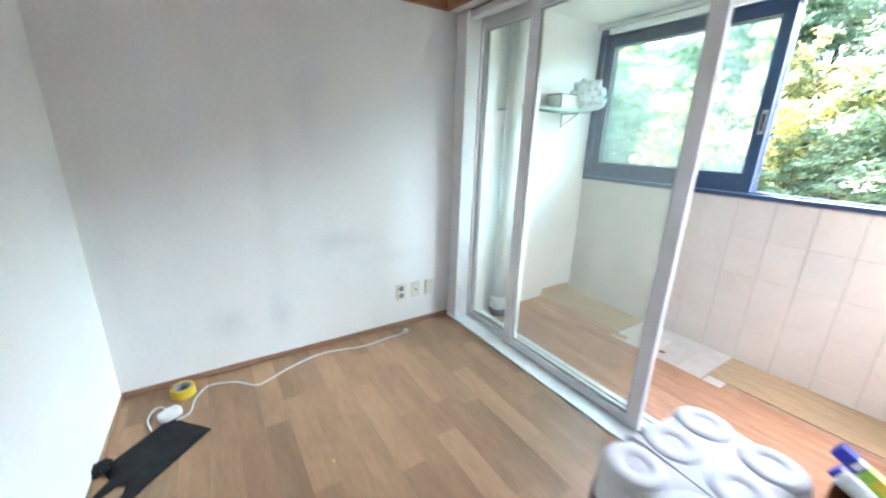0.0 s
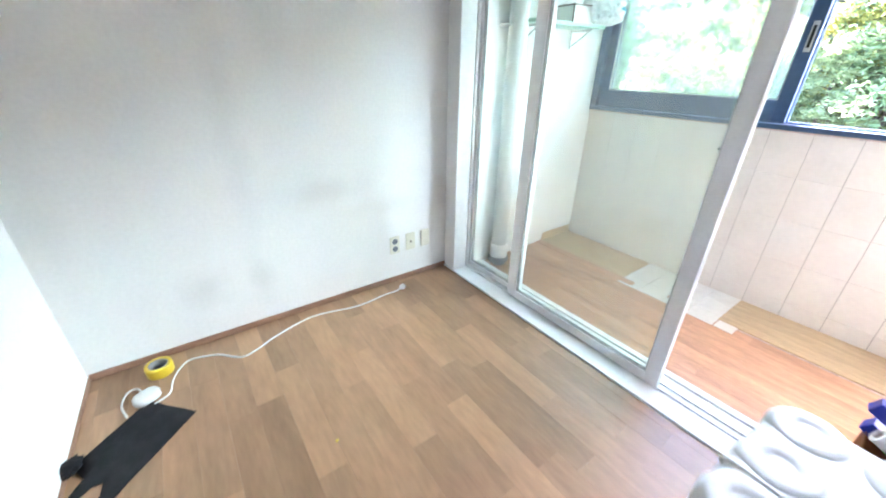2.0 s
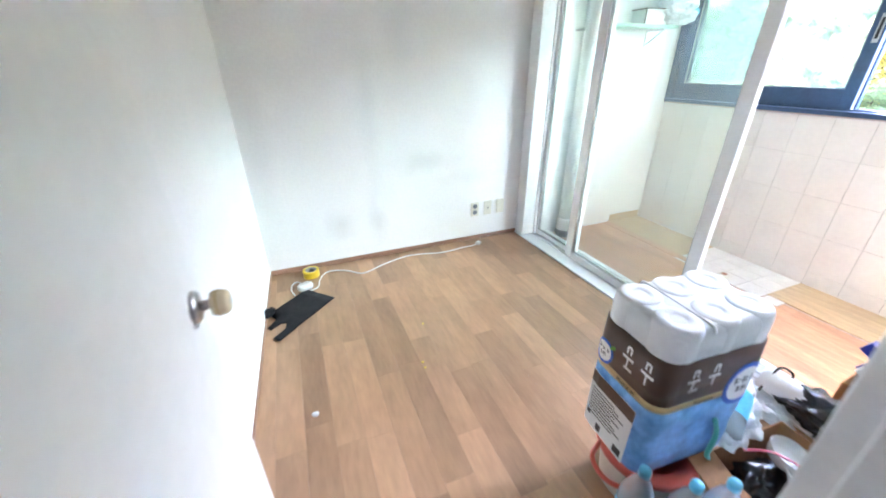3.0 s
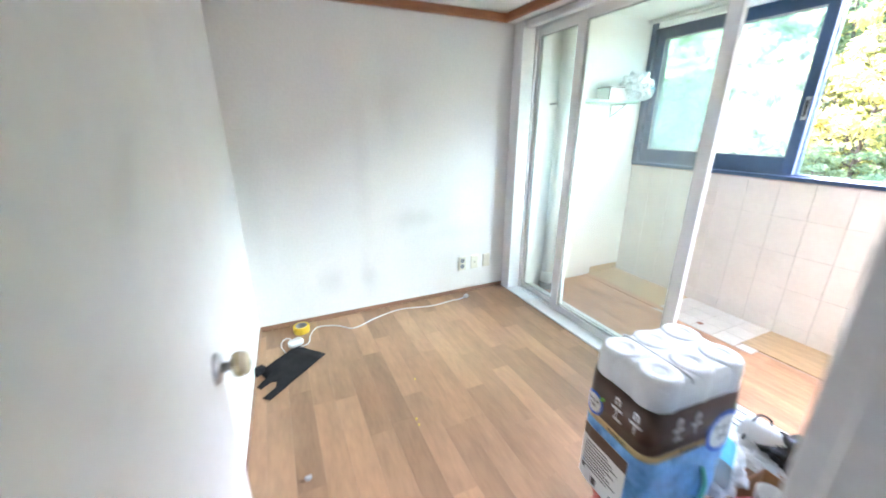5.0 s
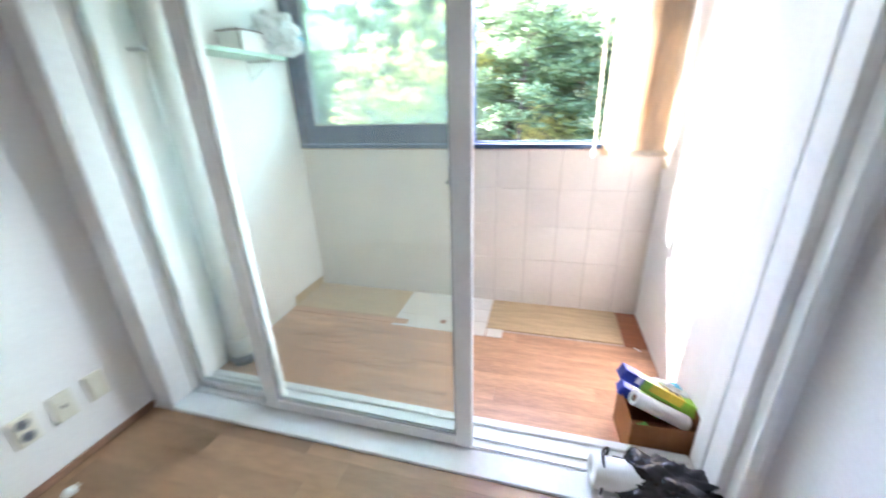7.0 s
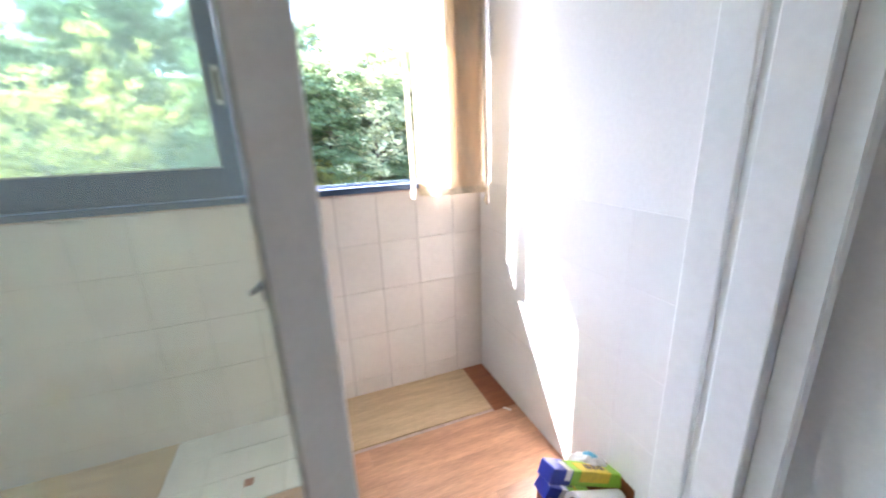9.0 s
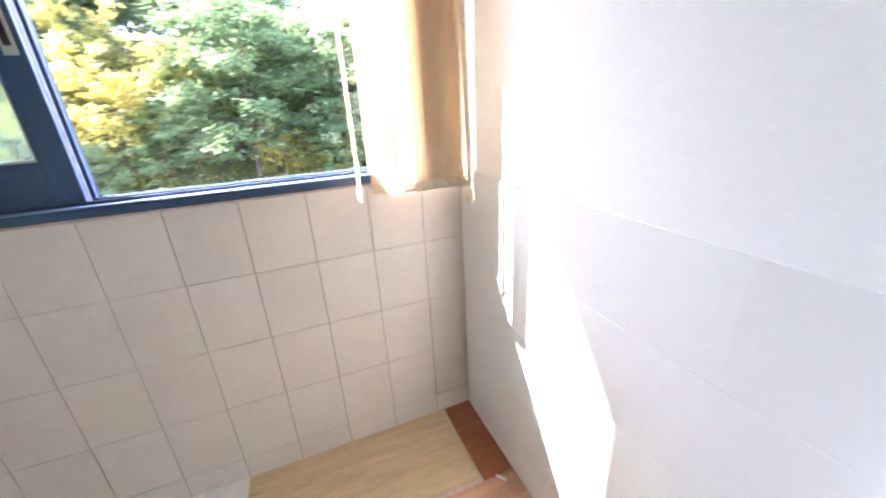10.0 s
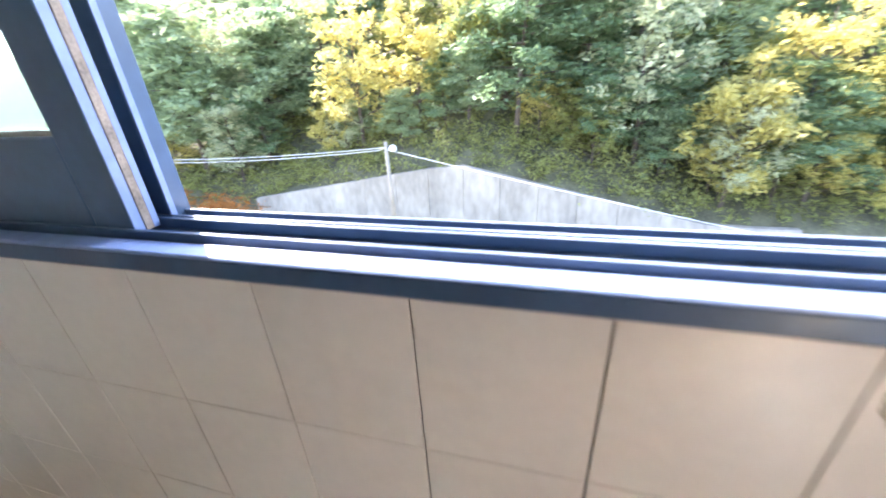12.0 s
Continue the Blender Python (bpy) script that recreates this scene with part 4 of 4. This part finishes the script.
word_bars(pack, False, (-0.050, 0.325), 0.076, 0.080)
word_bars(pack, True, (0.038, 0.325), 0.070, 0.080)
letters("PREMIUM", 0.016, INK, pack, FRONT(-0.02, 0.240, 0.0035), "printed word on the gold band")
letters("PREMIUM", 0.016, INK, pack, SIDE(-0.02, 0.240, 0.0035), "printed word on the gold band")
SC = (-0.012, 0.0)
panel = part("side_label", wrapped(boxed(-0.085, 0.085, 0.012, 0.205, 0, 0.001), True, SC), LABEL, pack, "white side label with small print")
part("label_head", wrapped(boxed(-0.085, 0.085, 0.165, 0.205, 0.001, 0.0016), True, SC), FILMBROWN, panel, "brown label head")
bm = bmesh.new()
for k in range(9):
    box(bm, -0.072, 0.02 + 0.05 * ((k * 7) % 5) / 5, 0.150 - 0.011 * k, 0.154 - 0.011 * k, 0.001, 0.0016)
box(bm, 0.045, 0.075, 0.020, 0.045, 0.001, 0.0016)
box(bm, -0.03, -0.01, 0.020, 0.045, 0.001, 0.0016)
box(bm, -0.075, -0.06, 0.05, 0.065, 0.001, 0.0016)
part("small_print", wrapped(bm, True, SC), INK, panel, "rows of small dark print")
part("strap", tube(bmesh.new(), smooth_path([(0.06, -0.126, 0.155), (0.075, -0.135, 0.10), (0.07, -0.137, 0.03), (0.085, -0.140, 0.005)], 5), 0.007, 6), TEAL, pack, "teal carrying strap", True)

bucket = thing("bucket", (-0.815, -2.06, 0), "cream plastic bucket with a coral red rim", "bucket")
part("body", lathe(bmesh.new(), [(0.112, 0.0), (0.118, 0.006), (0.140, 0.190), (0.132, 0.190), (0.110, 0.012)], 40), CREAM, bucket, "", True)
part("rim", lathe(bmesh.new(), [(0.138, 0.170), (0.152, 0.172), (0.156, 0.180), (0.158, 0.200), (0.152, 0.206), (0.120, 0.2055), (0.10, 0.17)], 40), CORAL, bucket, "coral red rim", True)
part("handle", tube(bmesh.new(), smooth_path([(-0.14, 0.06, 0.195), (-0.20, 0.03, 0.19), (-0.215, -0.03, 0.185), (-0.19, -0.08, 0.19), (-0.13, -0.09, 0.195)], 6), 0.008, 8), CORAL, bucket, "coral red handle", True)


def water_bottle(at, h=0.29, r=0.044, cap=True):
    bt = thing("water_bottle", at, "clear plastic water bottle with a sky blue cap", "bottle", "water bottles beside the bucket")
    part("body", lathe(bmesh.new(), [(r * 0.85, 0), (r, 0.01), (r, h * 0.25), (r * 0.95, h * 0.28), (r, h * 0.31), (r, h * 0.62), (r * 0.93, h * 0.70), (r * 0.5, h * 0.86), (0.013, h * 0.91), (0.013, h * 0.95)], 24), BOTTLE, bt, "", True)
    part("label", lathe(bmesh.new(), [(r + 0.0008, h * 0.34), (r + 0.0008, h * 0.58)], 24, caps=False), CAPBLUE, bt, "pale blue paper label", True)
    part("label_mark", boxed(-0.012, 0.012, -r - 0.0022, -r + 0.004, h * 0.42, h * 0.49), DKBLUE, bt, "dark blue printed mark")
    part("cap", lathe(bmesh.new(), [(0.0165, h * 0.93), (0.0165, h * 0.985), (0.015, h)], 20), CAPBLUE, bt, "sky blue screw cap", True)
    return bt


first = water_bottle((-1.0, -2.185, 0), 0.335, 0.048)
for x, y, s in ((-0.905, -2.265, 20), (-0.81, -2.30, 70), (-0.935, -2.365, 140), (-0.84, -2.395, 200)):
    copy_thing(first, pose(x, y, 0, 0, 0, s))


def carton(name, at, w, d, h, material, label, flaps):
    c = thing(name, at, label, "box")
    t = 0.004
    for args in ((-w / 2, w / 2, -d / 2, -d / 2 + t), (-w / 2, w / 2, d / 2 - t, d / 2), (-w / 2, -w / 2 + t, -d / 2 + t, d / 2 - t), (w / 2 - t, w / 2, -d / 2 + t, d / 2 - t)):
        part("side", boxed(*args, 0, h, 0.001), material, c)
    part("bottom", boxed(-w / 2 + t, w / 2 - t, -d / 2 + t, d / 2 - t, 0, t), material, c)
    for m, fw, fd in flaps:
        part("flap", boxed(-fw / 2, fw / 2, 0, fd, 0, t, 0.001), material, c, "", False, m)
    return c


carton("cardboard_box", pose(-0.49, -2.29, 0, 0, 0, -3), 0.37, 0.25, 0.185, CARD, "open brown cardboard box of kitchen odds and ends", [(pose(-0.187, 0.0, 0.187, 0, -18, 90), 0.24, 0.10), (pose(0, -0.127, 0.187, 60, 0, 180), 0.36, 0.02)])
for x, y, z, r, tilt, label in ((-0.43, -2.26, 0.148, 0.062, 12, "round white lidded tub in the box"), (-0.47, -2.355, 0.145, 0.055, -14, "white glazed bowl in the box")):
    bw = thing("bowl", pose(x, y, z, tilt, 6, 0), label, "bowl")
    part("bowl", lathe(bmesh.new(), [(r * 0.55, 0), (r * 0.9, 0.02), (r, 0.05), (r * 0.96, 0.052), (r * 0.8, 0.02)], 28), PORCELAIN, bw, "", True)
    part("rim", lathe(bmesh.new(), [(r * 1.0, 0.049), (r * 1.03, 0.052), (r * 1.0, 0.055)], 28, caps=False), PORCELAIN, bw, "", True)
ob = tagged(part("plastic_wrap", crumple((0.33, 0.20, 0.150), 4, 0.22, 5, 2.2), BAGBLACK, at=pose(-0.49, -2.29, 0.005), smooth=True), "crumpled black plastic packed in the box", "plastic bag")
ob = tagged(part("strap", tube(bmesh.new(), smooth_path([(-0.55, -2.20, 0.195), (-0.50, -2.25, 0.22), (-0.46, -2.33, 0.215), (-0.40, -2.42, 0.19)], 5), 0.004, 6), PINK), "pink plastic strap lying over the box", "strap")
ob = tagged(part("folded_paper", crumple((0.09, 0.07, 0.06), 9, 0.3, 3), LABEL, at=pose(-0.355, -2.36, 0.15)), "crumpled white paper in the box", "paper")
tied = thing("bagged_bottle", pose(-0.50, -2.10, 0.19, 0, 0, 25) @ Matrix.Scale(1.4, 4), "water bottle in a thin white plastic bag on the box", "bottle")
part("bag", crumple((0.23, 0.13, 0.11), 2, 0.25, 5, 2.4), PLASTICBAG, tied, "thin crumpled plastic bag", True)
part("bottle", lathe(bmesh.new(), [(0.036, -0.10), (0.036, 0.03), (0.013, 0.08), (0.013, 0.09)], 20, (0, 0, 0.085), pose(0, 0, 0, 0, 75, 0)), BOTTLE, tied, "clear bottle", True)
part("label", lathe(bmesh.new(), [(0.037, -0.06), (0.037, 0.01)], 20, (0, 0, 0.085), pose(0, 0, 0, 0, 75, 0), caps=False), CAPBLUE, tied, "sky blue label", True)
part("cap", lathe(bmesh.new(), [(0.016, 0.085), (0.016, 0.108)], 16, (0, 0, 0.085), pose(0, 0, 0, 0, 75, 0)), CAPBLUE, tied, "sky blue cap", True)

# black bag with a paper roll at the threshold
heap = thing("black_plastic_bag", pose(0.035, -2.185, 0.010, 0, 0, -4), "torn black plastic bag of household paper on the sill", "plastic bag")
part("bag", crumple((0.19, 0.35, 0.135), 5, 0.26, 5, 2.2), BAGBLACK, heap, "", True)
part("fold", crumple((0.13, 0.18, 0.09), 8, 0.3, 5, 2.5), BAGBLACK, heap, "", True, pose(-0.04, -0.10, 0.0, 0, 0, 30))
roll = part("paper_roll", lathe(bmesh.new(), [(0.019, -0.10), (0.019, 0.10), (0.052, 0.10), (0.055, 0.096), (0.055, -0.10)], 30, (-0.015, 0.125, 0.062), pose(0, 0, 0, -84, 0, 8), caps=False), TISSUE, heap, "white kitchen paper roll", True)
part("core", lathe(bmesh.new(), [(0.0185, 0.06), (0.0185, 0.085)], 18, (-0.015, 0.125, 0.062), pose(0, 0, 0, -84, 0, 8)), CARDTUBE, roll, "grey card core")
part("torn_edge", tube(bmesh.new(), smooth_path([(0.06, 0.17, 0.03), (0.055, 0.165, 0.10), (0.0, 0.19, 0.135), (-0.06, 0.185, 0.10), (-0.08, 0.19, 0.03)], 6), 0.005, 8), BAGBLACK, heap, "torn bag edge", True)
tagged(part("plastic_scrap", crumple((0.13, 0.16, 0.06), 11, 0.45, 3), PLASTICBAG, at=pose(-0.09, -2.06, 0.0)), "crumpled clear plastic scrap on the floor", "plastic bag")

# carton of kitchen wraps on the balcony
wraps = carton("wrap_carton", pose(0.355, -2.258, ZB, 0, 0, 3), 0.225, 0.272, 0.195, CARDRED, "small red brown cardboard carton of kitchen wraps", [])


def wrap_box(at, length, label):
    w = thing("wrap_box", at, label, "wrap box", "wrap boxes in the carton")
    part("carton", boxed(-0.030, 0.030, -length / 2, length / 2, -0.024, 0.024, 0.002), GREENBOX, w)
    part("end_print", boxed(-0.0308, 0.0308, length / 2 - 0.085, length / 2 + 0.0008, -0.0248, 0.0248, 0.002), DKBLUE, w, "deep blue print")
    part("mark", boxed(-0.0314, 0.015, length / 2 - 0.078, length / 2 - 0.055, -0.008, 0.0258), LABEL, w, "white printed mark")
    part("fruit_print", boxed(-0.0308, 0.018, -length / 2 + 0.07, length / 2 - 0.12, -0.012, 0.0254, 0.002), YELLOWPRINT, w, "yellow print")
    bm = bmesh.new()
    for k in range(3):
        box(bm, -0.014, 0.010, -length / 2 + 0.085 + 0.032 * k, -length / 2 + 0.108 + 0.032 * k, 0.0254, 0.0260)
    part("lettering", bm, FILMBROWN, w, "printed blocks")
    return w


wrap_box(pose(0.395, -2.248, 0.165, 27, 8, 4), 0.335, "lime green box of cling film leaning in the carton")
wrap_box(pose(0.425, -2.20, 0.085, 30, 0, -4), 0.20, "lime green and blue box of wrap in the carton")
tube_roll = thing("white_tube", pose(0.325, -2.245, 0.125, 27, 0, 6), "white paper tube with a brown core in the carton", "paper roll")
part("roll", lathe(bmesh.new(), [(0.017, 0.12), (0.017, -0.12), (0.031, -0.12), (0.031, 0.12)], 24, (0, 0, 0), pose(0, 0, 0, -90, 0, 0), caps=False), TISSUE, tube_roll, "", True)
part("core", lathe(bmesh.new(), [(0.0175, 0.108), (0.0175, 0.112)], 20, (0, 0, 0), pose(0, 0, 0, -90, 0, 0)), CARDRED, tube_roll, "brown core")
part("rim", lathe(bmesh.new(), [(0.017, 0.12), (0.031, 0.12)], 24, (0, 0, 0), pose(0, 0, 0, -90, 0, 0), caps=False), TISSUE, tube_roll)
packet = thing("wipes_packet", pose(0.440, -2.30, 0.125, 18, 10, 0), "white and sky blue plastic packet on the carton", "packet")
part("packet", crumple((0.09, 0.17, 0.05), 3, 0.22, 3), PLASTICBAG, packet)
part("print", crumple((0.05, 0.07, 0.045), 6, 0.2, 3), CAPBLUE, packet, "sky blue print", False, pose(0.008, -0.02, 0.009))
tagged(part("green_wrap", crumple((0.10, 0.09, 0.12), 12, 0.3, 3), LEAFGREEN, at=pose(0.31, -2.20, -0.06)), "crumpled green wrapper in the carton", "wrapper")

# black carrier bag lying flat by the corner
def carrier_bag():
    bm = bmesh.new()
    outline = [(0, 0), (0.24, 0), (0.245, 0.31), (0.252, 0.455), (0.205, 0.46), (0.195, 0.36), (0.165, 0.325), (0.14, 0.345), (0.135, 0.41), (0.10, 0.405), (0.085, 0.33), (0.03, 0.315), (0, 0.30)]
    f = bm.faces.new([bm.verts.new((x, -y, 0)) for x, y in outline])
    bmesh.ops.triangulate(bm, faces=[f])
    bmesh.ops.subdivide_edges(bm, edges=bm.edges[:], cuts=4, use_grid_fill=True)
    for v in bm.verts:
        v.co.z = 0.006 + 0.004 * noise.noise(v.co * 16) + 0.003 * noise.noise(v.co * 45)
    bmesh.ops.solidify(bm, geom=bm.faces[:], thickness=-0.0025)
    return bm


tote = thing("carrier_bag", pose(-1.822, -0.298, 0, 0, 0, -47.5), "flat black non-woven carrier bag lying on the floor", "bag")
part("bag", carrier_bag(), BLACK, tote, "", True)
part("knotted_handle", crumple((0.07, 0.09, 0.05), 7, 0.35, 3), BLACK, tote, "scrunched handle", False, pose(0.01, -0.32, 0.003))

tape = thing("tape_roll", (-1.775, -0.118, 0), "roll of yellow packing tape lying on the floor", "tape")
part("tape", lathe(bmesh.new(), [(0.038, 0.0), (0.054, 0.0), (0.055, 0.002), (0.055, 0.046), (0.054, 0.048), (0.038, 0.048), (0.038, 0.0)], 36, caps=False), YELLOW, tape, "", True)
part("core", lathe(bmesh.new(), [(0.0385, 0.0), (0.0385, 0.0488), (0.0355, 0.0488), (0.0355, 0.0)], 36, caps=False), CARDTUBE, tape, "grey card core", True)
part("inner", lathe(bmesh.new(), [(0.036, 0.0), (0.036, 0.002)], 24), DARKHOLE, tape)
ext = thing("extension_cord", (0, 0, 0), "white extension cord trailing along the wall", "cord")
path = [(-0.478, -0.128, 0.012), (-0.53, -0.132, 0.006), (-0.60, -0.128, 0.005), (-0.79, -0.146, 0.005), (-1.04, -0.098, 0.005), (-1.26, -0.158, 0.005), (-1.36, -0.21, 0.005), (-1.44, -0.232, 0.005),
        (-1.50, -0.18, 0.005), (-1.545, -0.142, 0.005), (-1.65, -0.11, 0.005), (-1.70, -0.15, 0.005), (-1.73, -0.22, 0.005), (-1.745, -0.30, 0.006), (-1.80, -0.335, 0.006)]
part("cable", tube(bmesh.new(), smooth_path(path, 6), 0.0042, 8), WHITEPL, ext, "", True)
part("loop", tube(bmesh.new(), smooth_path([(-1.835, -0.255, 0.010), (-1.865, -0.19, 0.006), (-1.90, -0.20, 0.005), (-1.915, -0.27, 0.005), (-1.895, -0.35, 0.005)], 6), 0.0042, 8), WHITEPL, ext, "", True)
plug = part("plug", lathe(bmesh.new(), [(0.006, -0.02), (0.014, -0.012), (0.018, 0.0), (0.018, 0.014)], 20, (-0.468, -0.126, 0.019), pose(0, 0, 0, 0, 90, 10)), WHITEPL, ext, "round white plug", True)
for s in (-0.009, 0.009):
    part("pin", tube(bmesh.new(), [(-0.454, -0.124 + s, 0.019), (-0.434, -0.121 + s, 0.019)], 0.0022, 8), STEEL, plug, "steel pin")
tapbox = part("socket_block", rounded_hull(0.10, 0.072, [(0, -0.006), (0.006, 0), (0.028, 0), (0.035, -0.006)], 0.032, 6), WHITEPL, ext, "rounded white socket block", True, pose(-1.825, -0.282, 0.0, 0, 0, 25))
for s in (-0.022, 0.022):
    part("well", lathe(bmesh.new(), [(0.017, 0.0352), (0.017, 0.0358)], 18, (s, 0, 0)), LABEL, tapbox)

for x, y, s in ((-1.225, -0.94, 0.014), (-1.325, -1.23, 0.014), (-1.327, -1.27, 0.012), (-1.848, -1.353, 0.03)):
    tagged(part("crumb", crumple((s, s * 0.8, s * 0.6), x * 9, 0.3, 2), YELLOWPRINT if s < 0.016 else PLASTICBAG, at=pose(x, y, 0.0)), "small pale crumb on the floor", "crumb", "crumbs on the floor")
tagged(part("paper_scrap", boxed(-0.02, 0.02, -0.006, 0.006, 0, 0.003, 0.001), LABEL, at=pose(1.02, -2.33, ZB + 0.001, 0, 0, 40)), "small white scrap on the balcony floor", "scrap")

# on the wall shelf
sb = thing("storage_box", pose(0.94, -0.095, 1.587, 0, 0, -3), "white box with a dark edge on the mint shelf", "box")
part("body", boxed(-0.10, 0.10, -0.075, 0.075, 0, 0.105, 0.003), LABEL, sb)
bm = bmesh.new()
box(bm, -0.1035, -0.1005, -0.0765, -0.066, 0, 0.107)
box(bm, -0.1035, -0.1005, -0.066, 0.0765, 0.097, 0.107)
box(bm, -0.1005, 0.10, -0.0785, -0.0755, 0.098, 0.107)
part("edge_band", bm, mat("brown_grey_band", (0.22, 0.15, 0.14), 0.5), sb, "dark brown edge band")
tagged(part("plastic_bag", crumple((0.27, 0.27, 0.25), 14, 0.24, 4, 2.8), PLASTICBAG, smooth=False, at=pose(1.13, -0.165, 1.5875)), "crumpled thin white plastic bag on the mint shelf", "plastic bag")
tagged(part("blue_packet", crumple((0.05, 0.05, 0.05), 15, 0.3, 3), CAPBLUE, at=pose(1.20, -0.27, 1.65)), "small sky blue packet poking from the bag", "packet")

# ---- pieces of floors and walls, last ----
def lay_planks(parent, x0, x1, y0, y1, z, w, length, material, seed, name="plank"):
    r = random.Random(seed)
    x = x0
    while x < x1 - 0.01:
        x2 = min(x + w, x1)
        y = y0 - r.uniform(0, length * 0.9)
        while y < y1 - 0.002:
            a, b = max(y, y0), min(y + length, y1)
            if b - a > 0.01:
                piece(name, slab(x2 - x - 0.0003, b - a - 0.0003, 0.004, material, 0.0003), parent, pose((x + x2) / 2, (a + b) / 2, z))
            y += length
        x = x2


lay_planks(floor, -2.118, -0.046, YS, -0.011, 0.0, 0.112, 0.62, OAK, 3)
lay_planks(balcony_floor, 0.236, 1.04, YB, 0.0, ZB, 0.10, 0.95, ORANGE, 8)
for y0, y1 in ((-0.80, -0.001),):
    piece("floor_mat", slab(0.385, y1 - y0, 0.006, PALEMAT), balcony_floor, pose(1.235, (y0 + y1) / 2, ZB + 0.006))
piece("floor_mat", slab(0.375, 0.832, 0.006, PALEMAT), balcony_floor, pose(1.242, -1.846, ZB + 0.006))
piece("floor_strip", slab(0.06, 0.90, 0.005, ORANGE), balcony_floor, pose(1.012, -0.45, ZB + 0.005))
piece("floor_strip", slab(0.40, 0.132, 0.004, DARKWOOD), balcony_floor, pose(1.235, -2.333, ZB + 0.001))
for k in range(4):
    for j in range(3):
        piece("floor_tile", slab(0.155, 0.155, 0.006, FLOORTILE), balcony_floor, pose(1.042 + 0.158 * j, -0.880 - 0.158 * k, ZB + 0.003))
piece("floor_tile", slab(0.09, 0.10, 0.006, FLOORTILE), balcony_floor, pose(1.010, -1.49, ZB + 0.004))

# glazed wall tiles, 0.20 x 0.25 m
back = part("tile_bed", boxed(XE - 0.004, XE, YB, 0, ZB, 1.014), GROUT, wall_east, "grout bed")
cols = [YB] + [-2.432 + 0.2002 * k for k in range(1, 13)] + [0.0]
rows = [ZB, 0.022, 0.270, 0.518, 0.769, 1.014]
for a, b in zip(cols, cols[1:]):
    for c, d in zip(rows, rows[1:]):
        if b - a > 0.01:
            piece("tile", slab(b - a - 0.0026, d - c - 0.0014, 0.006, TILE, 0.0008), wall_east,
                  Matrix.Translation((XE - 0.008, (a + b) / 2, (c + d) / 2)) @ Matrix(((0, 0, -1, 0), (1, 0, 0, 0), (0, -1, 0, 0), (0, 0, 0, 1))))
part("tile_bed", boxed(0.236, XE - 0.010, YB, YB + 0.004, ZB, 1.03), TILEPAINT, balcony_wall, "painted tile bed")
cols = [XE - 0.01 - 0.2 * k for k in range(0, 6)] + [0.237]
rows = [ZB, 0.05, 0.30, 0.548, 0.797, 1.033]
for b, a in zip(cols, cols[1:]):
    for c, d in zip(rows, rows[1:]):
        piece("tile", slab(b - a - 0.0004, d - c - 0.0004, 0.004, TILEPAINT, 0.0005), balcony_wall,
              Matrix.Translation(((a + b) / 2, YB + 0.0075, (c + d) / 2)) @ pose(0, 0, 0, -90, 0, 0))
part("drain_hole", boxed(1.045, 1.085, -1.155, -1.118, ZB + 0.003, ZB + 0.0045, 0.0005), DARKWOOD, balcony_floor, "square brown floor drain")
part("mat_upstand", boxed(1.045, 1.425, -0.006, -0.001, ZB + 0.004, ZB + 0.075, 0.002), PALEMAT, balcony_floor, "pale vinyl edge turned up the wall")
